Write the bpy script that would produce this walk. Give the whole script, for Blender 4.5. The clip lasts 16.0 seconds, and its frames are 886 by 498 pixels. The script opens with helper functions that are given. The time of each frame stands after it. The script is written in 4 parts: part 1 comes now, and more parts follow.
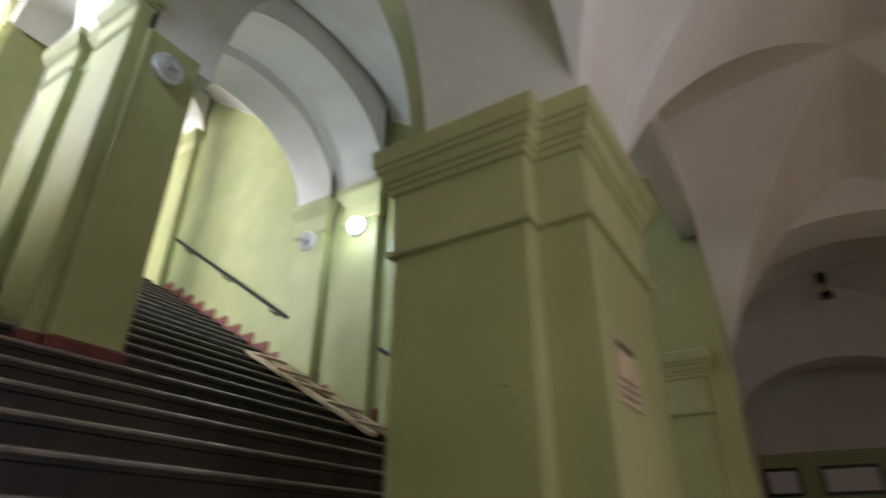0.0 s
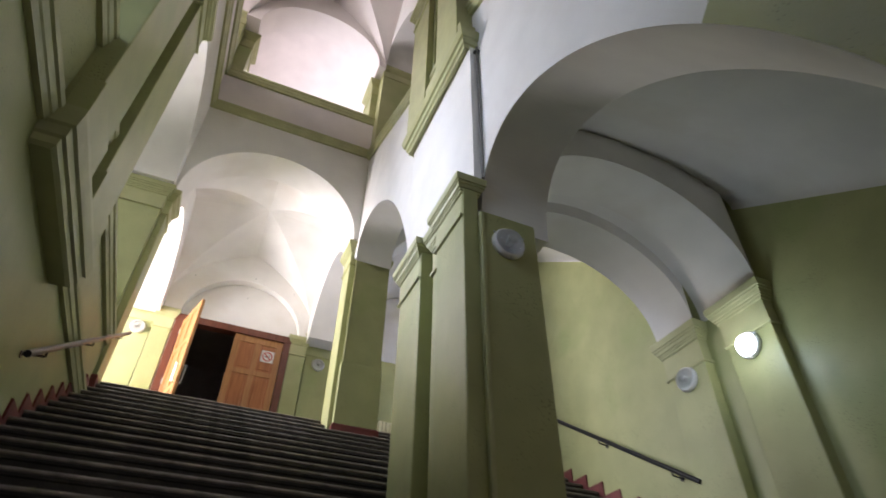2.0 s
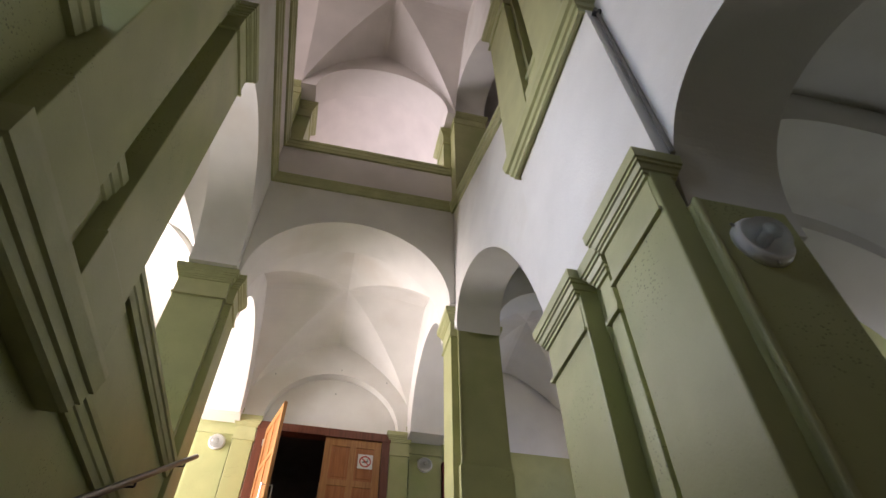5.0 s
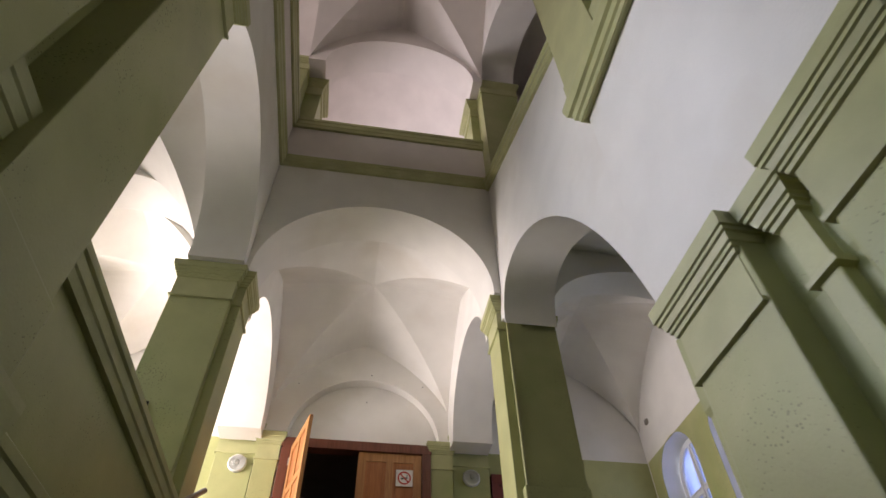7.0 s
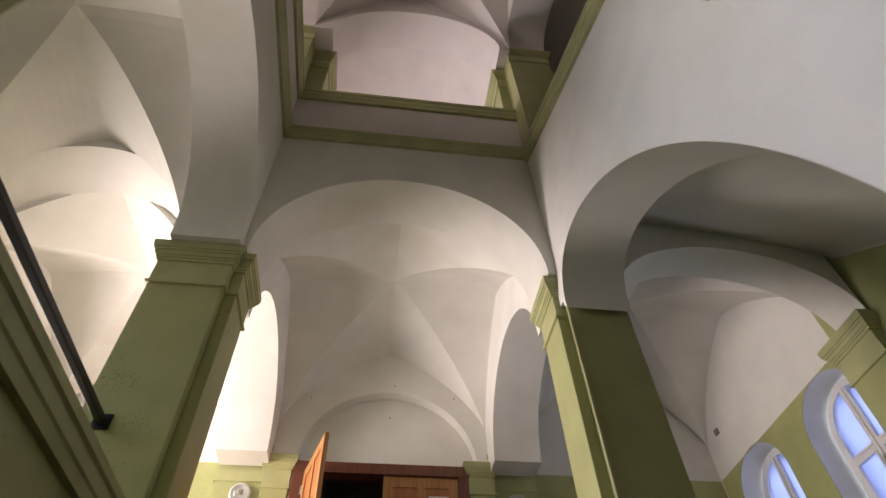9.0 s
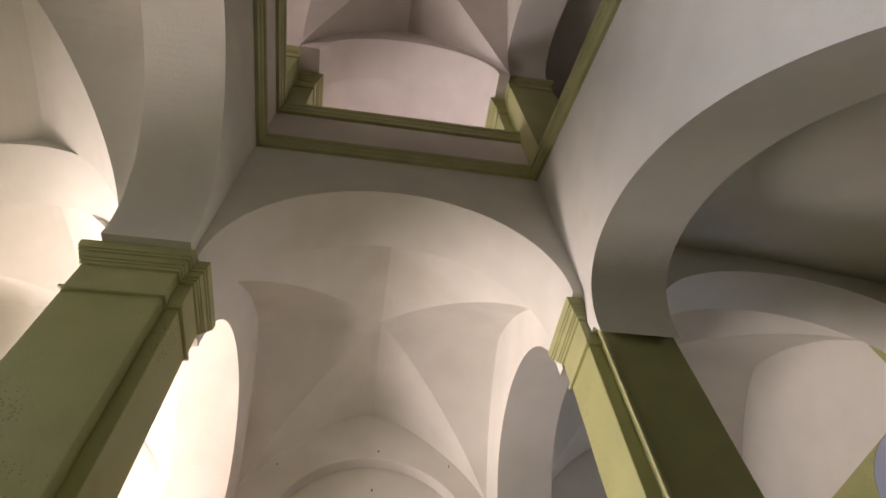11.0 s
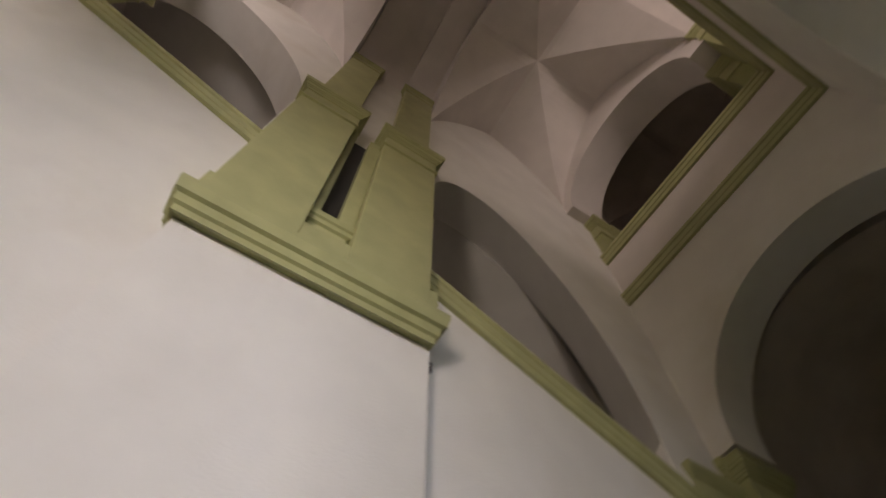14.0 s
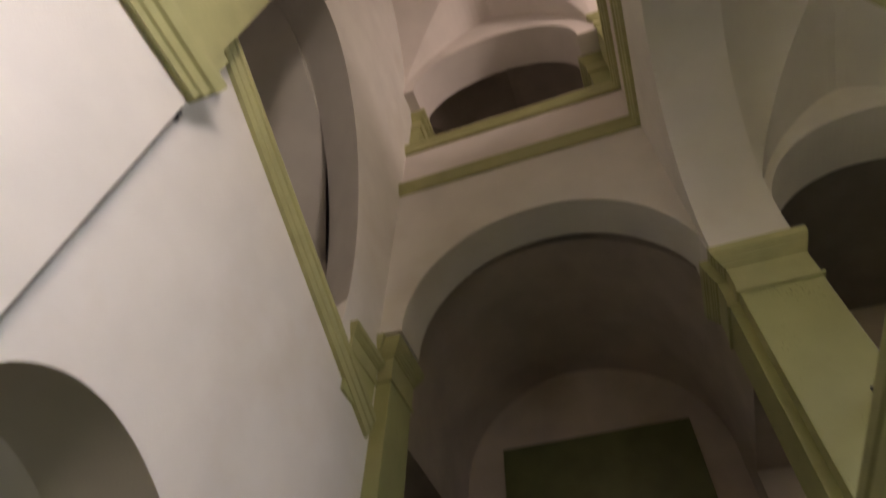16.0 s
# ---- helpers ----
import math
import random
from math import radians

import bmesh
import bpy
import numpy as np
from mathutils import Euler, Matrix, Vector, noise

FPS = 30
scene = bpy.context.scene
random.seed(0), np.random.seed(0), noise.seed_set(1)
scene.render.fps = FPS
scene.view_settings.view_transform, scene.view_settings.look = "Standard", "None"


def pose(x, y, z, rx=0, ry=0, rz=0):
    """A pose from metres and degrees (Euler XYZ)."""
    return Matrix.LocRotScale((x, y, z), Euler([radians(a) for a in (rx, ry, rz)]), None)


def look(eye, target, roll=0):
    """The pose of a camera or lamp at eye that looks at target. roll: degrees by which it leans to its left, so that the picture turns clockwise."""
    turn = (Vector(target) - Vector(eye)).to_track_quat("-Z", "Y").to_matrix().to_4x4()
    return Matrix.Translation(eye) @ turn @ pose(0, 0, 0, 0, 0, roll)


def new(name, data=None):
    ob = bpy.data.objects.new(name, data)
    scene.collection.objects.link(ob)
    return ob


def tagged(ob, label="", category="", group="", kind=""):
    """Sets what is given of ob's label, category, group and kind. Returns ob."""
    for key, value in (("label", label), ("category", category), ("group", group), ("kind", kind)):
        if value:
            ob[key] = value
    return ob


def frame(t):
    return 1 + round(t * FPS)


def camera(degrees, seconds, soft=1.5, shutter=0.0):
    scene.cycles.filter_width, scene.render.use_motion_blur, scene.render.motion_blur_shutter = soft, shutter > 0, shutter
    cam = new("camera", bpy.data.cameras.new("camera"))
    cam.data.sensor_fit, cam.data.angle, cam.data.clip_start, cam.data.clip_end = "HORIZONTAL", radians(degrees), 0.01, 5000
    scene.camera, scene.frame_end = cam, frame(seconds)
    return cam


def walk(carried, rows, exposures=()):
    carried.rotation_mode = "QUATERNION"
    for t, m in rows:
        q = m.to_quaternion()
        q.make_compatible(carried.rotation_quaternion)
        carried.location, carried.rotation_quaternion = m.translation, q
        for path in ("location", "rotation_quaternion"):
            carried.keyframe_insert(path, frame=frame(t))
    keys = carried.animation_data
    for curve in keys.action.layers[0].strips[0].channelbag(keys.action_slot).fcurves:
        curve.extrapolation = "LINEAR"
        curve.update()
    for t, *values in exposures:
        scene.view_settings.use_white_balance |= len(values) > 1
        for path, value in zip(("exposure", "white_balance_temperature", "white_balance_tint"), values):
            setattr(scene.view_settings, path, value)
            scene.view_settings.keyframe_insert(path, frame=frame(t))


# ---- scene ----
cam = camera(75.3, 16.0, shutter=0.5)
PATH = [
    (0, (-0.084, -2.560, 1.041), (1.414, -1.611, 1.966), 0.4),
    (0.5, (-0.022, -2.254, 1.264), (1.158, -0.971, 2.243), 0.7),
    (1, (-0.107, -2.134, 1.378), (0.821, -0.741, 2.473), 1.0),
    (1.5, (-0.115, -1.91, 1.462), (0.641, -0.508, 2.672), 1.1),
    (2, (-0.112, -1.689, 1.617), (0.495, -0.284, 2.905), 0.8),
    (2.5, (-0.096, -1.444, 1.819), (0.426, -0.063, 3.168), 0.8),
    (3, (-0.059, -1.2, 2.023), (0.412, 0.164, 3.408), 0.5),
    (3.5, (-0.083, -0.934, 2.184), (0.313, 0.398, 3.622), 0.4),
    (6, (-0.03, 0.225, 2.894), (0.246, 1.548, 4.369), -0.9),
    (6.5, (-0.095, 0.469, 3.086), (0.157, 1.799, 4.558), -1.1),
    (7, (-0.066, 0.697, 3.269), (0.172, 2.031, 4.74), -1.4),
    (7.5, (-0.138, 0.936, 3.403), (0.075, 2.272, 4.876), -1.6),
    (8, (-0.218, 1.19, 3.554), (-0.009, 2.527, 5.027), -1.9),
    (8.5, (-0.198, 1.501, 3.705), (0.008, 2.82, 5.194), -2.2),
    (11, (-0.171, 2.896, 4.315), (0.065, 3.954, 5.996), -4.7),
    (11.5, (-0.033, 2.869, 4.335), (0.335, 3.838, 6.046), -4.3),
    (12, (-0.037, 2.584, 4.372), (0.648, 3.406, 6.062), -4.7),
    (12.5, (-0.065, 2.377, 4.388), (0.894, 2.851, 6.078), -4.1),
    (13, (-0.188, 2.288, 4.279), (0.821, 2.317, 6.006), -4.0),
    (13.5, (-0.274, 2.156, 4.254), (0.612, 1.877, 6.025), -2.0),
    (14, (-0.341, 2.018, 4.192), (0.404, 1.547, 5.987), 0.0),
    (14.5, (-0.427, 1.958, 4.157), (0.194, 1.337, 5.954), 1.8),
    (15, (-0.508, 1.895, 4.118), (0.006, 1.172, 5.911), 3.0),
    (15.5, (-0.549, 1.852, 4.029), (-0.097, 1.001, 5.781), 3.6),
    (16, (-0.497, 1.800, 3.925), (-0.035, 0.636, 5.485), 2.2),
]
walk(cam, [(t, look(e, g, r)) for t, e, g, r in PATH], exposures=[(0, 2.0, 5900, 13), (0.5, 1.65, 5800, 16), (1, 1.45, 5900, 18), (2, 1.0, 6000, 19), (3.5, 0.55, 6200, 20), (6, 0.2, 6400, 20), (8.5, -0.15, 6600, 20), (11, -0.25, 7000, 22), (12.5, -0.48, 6900, 21), (13, -0.6, 7200, 22), (13.5, -0.3, 7200, 22), (14.5, 0.15, 7300, 22), (16, 0.6, 7600, 25)])

# ---- world and large lights ----
WEST_FAR, WEST_MID, WEST_NEAR, UP_FAR, UP_WEST, HALL = 235, 52, 14, 100, 125, 10

world = bpy.data.worlds.new("world")
scene.world = world
world.use_nodes = True
wn = world.node_tree
sky = wn.nodes.new("ShaderNodeTexSky")
sky.sky_type = "NISHITA"
sky.sun_disc = False
sky.sun_elevation, sky.sun_rotation = radians(38), radians(250)
wn.links.new(sky.outputs[0], wn.nodes["Background"].inputs[0])
wn.nodes["Background"].inputs[1].default_value = 0.12


def area_lamp(name, eye, target, w, h, watts, colour, spread=180):
    d = bpy.data.lights.new(name, "AREA")
    d.shape, d.size, d.size_y, d.energy, d.color = "RECTANGLE", w, h, watts, colour
    d.spread = radians(spread)
    ob = new(name, d)
    ob.matrix_world = look(eye, target)
    return ob


def bulb(name, at, watts, colour, radius=0.1):
    d = bpy.data.lights.new(name, "POINT")
    d.energy, d.color, d.shadow_soft_size = watts, colour, radius
    ob = new(name, d)
    ob.location = at
    return ob


DAY = (1.0, 0.93, 0.85)
BLUE = (0.7, 0.84, 1.0)
# daylight in the window openings, and added fill where no window stands
area_lamp("window_and_fill_light", (-4.22, 7.2, 6.8), (0, 7.0, 7.2), 1.9, 2.6, WEST_FAR, DAY, 140)
area_lamp("window_and_fill_light", (-4.22, 4.3, 7.35), (2.2, 1.8, 4.2), 1.8, 1.9, WEST_MID, (0.80, 0.88, 1.0), 100)
# near bay beam added to brighten the stair pier
area_lamp("window_and_fill_light", (-4.22, -0.3, 7.1), (2.2, 1.25, 3.7), 1.4, 2.2, WEST_NEAR, BLUE, 80)
area_lamp("window_and_fill_light", (5.1, 6.5, 6.7), (1, 6.3, 6.3), 0.9, 1.6, 13, BLUE)
area_lamp("window_and_fill_light", (5.1, 7.95, 6.7), (1, 7.5, 6.3), 0.9, 1.6, 13, BLUE)
# added in the gallery's open side, standing for unseen windows farther left
area_lamp("window_and_fill_light", (-2.1, 7.4, 11.3), (1, 7.4, 11.7), 2.4, 1.3, UP_FAR, (1.0, 0.95, 0.95))
# fill light added before the solid upper wall, to brighten the shaft
area_lamp("window_and_fill_light", (-5.7, 2.0, 12.0), (0, 1.6, 12.4), 3.0, 2.0, UP_WEST, (1.0, 0.91, 0.84))
# fill light added out of view, before the hall's windowless back wall
area_lamp("window_and_fill_light", (0.5, -4.28, 1.9), (1.4, 0, 2.0), 2.4, 2.0, HALL, (1.0, 0.9, 0.86))
bulb("lamp_light", (3.9, 1.35, 4.3), 4.0, (0.8, 0.95, 1.0), 0.12)
# unseen warm bulb added for the hall pier, with no fitting
bulb("lamp_light", (3.4, -3.9, 1.5), 2.6, (1.0, 0.66, 0.38), 0.12)

# ---- materials ----


def material(name, colour, rough=0.6, metal=0.0, spots=0.06, scale=3.0, bump=0.15, grain=90.0, dirt=None, random_tint=0.0, coat=0.0, flecks=None):
    m = bpy.data.materials.new(name)
    m.use_nodes = True
    nt = m.node_tree
    b = nt.nodes["Principled BSDF"]
    tc = nt.nodes.new("ShaderNodeTexCoord")
    n1 = nt.nodes.new("ShaderNodeTexNoise")
    n1.inputs["Scale"].default_value, n1.inputs["Detail"].default_value = scale, 6
    nt.links.new(tc.outputs["Object"], n1.inputs["Vector"])
    n2 = nt.nodes.new("ShaderNodeTexNoise")
    n2.inputs["Scale"].default_value, n2.inputs["Detail"].default_value = grain, 4
    nt.links.new(tc.outputs["Object"], n2.inputs["Vector"])
    ramp = nt.nodes.new("ShaderNodeValToRGB")
    lo = tuple(c * (1 - 2.2 * spots) for c in colour)
    hi = tuple(min(1, c * (1 + 1.6 * spots)) for c in colour)
    ramp.color_ramp.elements[0].position, ramp.color_ramp.elements[0].color = 0.3, (*lo, 1)
    ramp.color_ramp.elements[1].position, ramp.color_ramp.elements[1].color = 0.7, (*hi, 1)
    nt.links.new(n1.outputs[0], ramp.inputs[0])
    last = ramp.outputs[0]
    if dirt:
        n3 = nt.nodes.new("ShaderNodeTexNoise")
        n3.inputs["Scale"].default_value, n3.inputs["Detail"].default_value = 0.9, 9
        nt.links.new(tc.outputs["Object"], n3.inputs["Vector"])
        r3 = nt.nodes.new("ShaderNodeValToRGB")
        r3.color_ramp.elements[0].position, r3.color_ramp.elements[1].position = 0.56, 0.74
        mix = nt.nodes.new("ShaderNodeMixRGB")
        mix.inputs[2].default_value = (*dirt, 1)
        nt.links.new(n3.outputs[0], r3.inputs[0])
        nt.links.new(r3.outputs[0], mix.inputs[0])
        nt.links.new(last, mix.inputs[1])
        last = mix.outputs[0]
    if flecks:
        n4 = nt.nodes.new("ShaderNodeTexVoronoi")
        n4.inputs["Scale"].default_value = 48
        n5 = nt.nodes.new("ShaderNodeTexNoise")
        n5.inputs["Scale"].default_value, n5.inputs["Detail"].default_value = 2.6, 5
        for n in (n4, n5):
            nt.links.new(tc.outputs["Object"], n.inputs["Vector"])
        mul = nt.nodes.new("ShaderNodeMath")
        mul.operation = "MULTIPLY_ADD"
        mul.inputs[1].default_value, mul.inputs[2].default_value = 0.9, -0.31
        nt.links.new(n5.outputs[0], mul.inputs[0])
        gap = nt.nodes.new("ShaderNodeMath")
        gap.operation = "SUBTRACT"
        nt.links.new(mul.outputs[0], gap.inputs[0])
        nt.links.new(n4.outputs["Distance"], gap.inputs[1])
        r4 = nt.nodes.new("ShaderNodeValToRGB")
        r4.color_ramp.elements[0].position, r4.color_ramp.elements[1].position = 0.0, 0.12
        mul = gap
        mix = nt.nodes.new("ShaderNodeMixRGB")
        mix.inputs[2].default_value = (*flecks, 1)
        nt.links.new(mul.outputs[0], r4.inputs[0])
        nt.links.new(r4.outputs[0], mix.inputs[0])
        nt.links.new(last, mix.inputs[1])
        last = mix.outputs[0]
    if random_tint:
        oi = nt.nodes.new("ShaderNodeObjectInfo")
        hsv = nt.nodes.new("ShaderNodeHueSaturation")
        mr = nt.nodes.new("ShaderNodeMapRange")
        mr.inputs[3].default_value, mr.inputs[4].default_value = 1 - random_tint, 1 + random_tint
        nt.links.new(oi.outputs["Random"], mr.inputs[0])
        nt.links.new(mr.outputs[0], hsv.inputs["Value"])
        nt.links.new(last, hsv.inputs["Color"])
        last = hsv.outputs[0]
    nt.links.new(last, b.inputs["Base Color"])
    b.inputs["Roughness"].default_value, b.inputs["Metallic"].default_value = rough, metal
    b.inputs["Coat Weight"].default_value = coat
    if bump:
        add = nt.nodes.new("ShaderNodeMath")
        add.operation = "MULTIPLY_ADD"
        add.inputs[1].default_value = 2.5
        nt.links.new(n1.outputs[0], add.inputs[0])
        nt.links.new(n2.outputs[0], add.inputs[2])
        bp = nt.nodes.new("ShaderNodeBump")
        bp.inputs["Strength"].default_value, bp.inputs["Distance"].default_value = bump, 0.012
        nt.links.new(add.outputs[0], bp.inputs["Height"])
        nt.links.new(bp.outputs[0], b.inputs["Normal"])
    return m


def wood(name, a, c, rough=0.4):
    m = bpy.data.materials.new(name)
    m.use_nodes = True
    nt = m.node_tree
    b = nt.nodes["Principled BSDF"]
    tc = nt.nodes.new("ShaderNodeTexCoord")
    mp = nt.nodes.new("ShaderNodeMapping")
    mp.inputs["Scale"].default_value = (14, 14, 1.1)
    n = nt.nodes.new("ShaderNodeTexNoise")
    n.inputs["Scale"].default_value, n.inputs["Detail"].default_value, n.inputs["Distortion"].default_value = 2.0, 7, 0.8
    ramp = nt.nodes.new("ShaderNodeValToRGB")
    ramp.color_ramp.elements[0].position, ramp.color_ramp.elements[0].color = 0.32, (*a, 1)
    ramp.color_ramp.elements[1].position, ramp.color_ramp.elements[1].color = 0.68, (*c, 1)
    nt.links.new(tc.outputs["Object"], mp.inputs[0])
    nt.links.new(mp.outputs[0], n.inputs["Vector"])
    nt.links.new(n.outputs[0], ramp.inputs[0])
    nt.links.new(ramp.outputs[0], b.inputs["Base Color"])
    bp = nt.nodes.new("ShaderNodeBump")
    bp.inputs["Strength"].default_value, bp.inputs["Distance"].default_value = 0.15, 0.004
    nt.links.new(n.outputs[0], bp.inputs["Height"])
    nt.links.new(bp.outputs[0], b.inputs["Normal"])
    b.inputs["Roughness"].default_value = rough
    return m


def glow(name, colour, strength):
    m = bpy.data.materials.new(name)
    m.use_nodes = True
    b = m.node_tree.nodes["Principled BSDF"]
    b.inputs["Base Color"].default_value = (*colour, 1)
    b.inputs["Emission Color"].default_value = (*colour, 1)
    b.inputs["Emission Strength"].default_value = strength
    return m


def pane_glass(name, tint, rough=0.05):
    m = bpy.data.materials.new(name)
    m.use_nodes = True
    b = m.node_tree.nodes["Principled BSDF"]
    b.inputs["Base Color"].default_value = (*tint, 1)
    b.inputs["Roughness"].default_value = rough
    b.inputs["Transmission Weight"].default_value = 1.0
    b.inputs["IOR"].default_value = 1.45
    return m


WHITE = material("white_limewash", (0.78, 0.76, 0.72), 0.85, spots=0.025, scale=2.2, bump=0.14, grain=60, dirt=(0.7, 0.66, 0.6))
PINK = material("rosy_limewash", (0.76, 0.71, 0.68), 0.85, spots=0.03, scale=2.0, bump=0.14, grain=60)
GREEN = material("pistachio_oil_paint", (0.385, 0.395, 0.175), 0.42, spots=0.05, scale=2.5, bump=0.1, grain=70, dirt=(0.3, 0.35, 0.13), flecks=(0.2, 0.21, 0.085))
BAND = material("pistachio_moulding_paint", (0.43, 0.435, 0.215), 0.45, spots=0.05, scale=4, bump=0.12, grain=50)
STONE = material("worn_grey_stone", (0.031, 0.025, 0.021), 0.6, spots=0.22, scale=5, bump=0.3, grain=70, dirt=(0.036, 0.028, 0.022), random_tint=0.12)
NOSE = material("polished_stone_nosing", (0.24, 0.21, 0.18), 0.4, spots=0.2, scale=9, bump=0.2, grain=70)
MAROON = material("maroon_oil_paint", (0.17, 0.035, 0.03), 0.45, spots=0.15, scale=6, bump=0.2, grain=40)
RAIL = material("dark_painted_steel", (0.03, 0.03, 0.032), 0.3, metal=0.6, spots=0.1, bump=0.05)
WOOD = wood("varnished_oak", (0.34, 0.15, 0.05), (0.48, 0.24, 0.085))
PANEL = wood("varnished_panel_wood", (0.3, 0.1, 0.03), (0.44, 0.17, 0.055))
FRAME = wood("dark_stained_frame_wood", (0.1, 0.03, 0.015), (0.17, 0.055, 0.03))
# dark grey with room shade in its colour; small fittings share it
DARK = material("dark_grey_and_room_shade", (0.25, 0.23, 0.2), 0.9)
LAMPRIM = material("white_enamel", (0.72, 0.72, 0.7), 0.3, spots=0.04, bump=0.03)
LAMPGLASS = pane_glass("ribbed_lamp_glass", (0.92, 0.94, 0.94), 0.12)
PAPER = material("yellowed_paper", (0.5, 0.4, 0.27), 0.7, spots=0.08, bump=0.02)
LAMPLIT = glow("lit_lamp_glass", (1.0, 0.98, 0.92), 14.0)
SIGNW = material("white_sign_plate", (0.8, 0.78, 0.76), 0.4, spots=0.02, bump=0.0)
SIGNR = material("red_sign_print", (0.55, 0.06, 0.05), 0.4, spots=0.03, bump=0.0)
BLACK = material("black_print_and_slot_shade", (0.02, 0.02, 0.02), 0.5, bump=0.0)
SASH = material("white_gloss_sash_paint", (0.72, 0.72, 0.72), 0.35, spots=0.05, bump=0.08)
GLASS = pane_glass("window_glass", (0.93, 0.96, 1.0))
FROST = pane_glass("frosted_window_glass", (0.33, 0.38, 0.66), 0.55)
METAL = material("brushed_steel", (0.55, 0.55, 0.55), 0.3, metal=1.0, spots=0.05, bump=0.05)
PLANK = wood("rough_sawn_board", (0.42, 0.3, 0.17), (0.6, 0.46, 0.3), 0.7)
RADI = material("cream_radiator_enamel", (0.62, 0.58, 0.36), 0.4, spots=0.05, bump=0.05)
# grey-brown that holds the shade of the back galleries in its colour
BACK_SHADE = material("shade_browned_plaster", (0.54, 0.47, 0.41), 0.9, spots=0.08, scale=1.6, bump=0.15, grain=60)
# darker green than the other dados
DEEPGREEN = material("dark_green_dado", (0.13, 0.145, 0.06), 0.4, spots=0.1, scale=3, bump=0.1, grain=60)
FLOOR = material("hall_floor_tile", (0.2, 0.18, 0.15), 0.35, spots=0.15, scale=4, bump=0.1)

# ---- mesh helpers ----
from mathutils import geometry


def mesh_of(bm, name, mat, smooth=False):
    me = bpy.data.meshes.new(name)
    bmesh.ops.recalc_face_normals(bm, faces=bm.faces)
    if smooth:
        for f in bm.faces:
            f.smooth = True
    bm.to_mesh(me)
    bm.free()
    me.materials.append(mat)
    return me


def part(name, bm, mat, parent=None, label="", smooth=False):
    ob = new(name, mesh_of(bm, name, mat, smooth))
    if parent is not None:
        ob.parent = parent
    if label:
        ob["label"] = label
    return ob


def thing(name, label, category, group="", kind="", at=(0, 0, 0)):
    ob = new(name)
    ob.location = at
    ob.empty_display_size = 0.1
    return tagged(ob, label, category, group, kind)


def structure(ob, label, category):
    return tagged(ob, label, category, "", "structure")


def box(bm, x0, x1, y0, y1, z0, z1, bevel=0.0):
    vs = [bm.verts.new((x, y, z)) for x in (x0, x1) for y in (y0, y1) for z in (z0, z1)]
    fs = [bm.faces.new([vs[i] for i in q]) for q in ((0, 1, 3, 2), (4, 6, 7, 5), (0, 4, 5, 1), (2, 3, 7, 6), (0, 2, 6, 4), (1, 5, 7, 3))]
    if bevel:
        bmesh.ops.recalc_face_normals(bm, faces=fs)
        es = list({e for f in fs for e in f.edges})
        bmesh.ops.bevel(bm, geom=es, offset=bevel, segments=2, affect="EDGES", profile=0.6)
    return bm


def boxes(*rows, bevel=0.0):
    bm = bmesh.new()
    for r in rows:
        box(bm, *r, bevel=bevel)
    return bm


def loft(x0, x1, y0, y1, prof):
    """A rectangular block whose sides follow a moulded profile of (height, outset) from bottom to top."""
    bm = bmesh.new()
    rings = []
    for z, o in prof:
        rings.append([bm.verts.new(p) for p in ((x0 - o, y0 - o, z), (x1 + o, y0 - o, z), (x1 + o, y1 + o, z), (x0 - o, y1 + o, z))])
    for a, b in zip(rings, rings[1:]):
        for i in range(4):
            bm.faces.new((a[i], a[(i + 1) % 4], b[(i + 1) % 4], b[i]))
    bm.faces.new(rings[0][::-1])
    bm.faces.new(rings[-1])
    return bm


def slab(loops, axis, c0, c1):
    """A wall from an outline and its openings, given in the wall's own plane, with thickness from c0 to c1 along the axis."""
    def at(p, c):
        return (c, p[0], p[1]) if axis == "x" else (p[0], c, p[1]) if axis == "y" else (p[0], p[1], c)
    bm = bmesh.new()
    flat = [p for l in loops for p in l]
    tris = geometry.tessellate_polygon([[Vector((p[0], p[1], 0)) for p in l] for l in loops])
    for c in (c0, c1):
        vs = [bm.verts.new(at(p, c)) for p in flat]
        for t in tris:
            try:
                bm.faces.new([vs[i] for i in t])
            except ValueError:
                pass
    bm.verts.ensure_lookup_table()
    n, k = len(flat), 0
    for l in loops:
        for i in range(len(l)):
            a, b = k + i, k + (i + 1) % len(l)
            bm.faces.new((bm.verts[a], bm.verts[b], bm.verts[b + n], bm.verts[a + n]))
        k += len(l)
    return bm


def arc(a0, z0, a1, z1, rise, n=72, lean=0.0):
    """Points of an arch from (a0, z0) to (a1, z1), level or rampant; lean makes it fuller at its start."""
    out = []
    for i in range(n + 1):
        s = 0.5 - 0.5 * math.cos(math.pi * i / n)
        out.append((a0 + (a1 - a0) * s, z0 + (z1 - z0) * s + (rise + lean * (0.5 - s)) * math.sin(math.pi * i / n)))
    return out


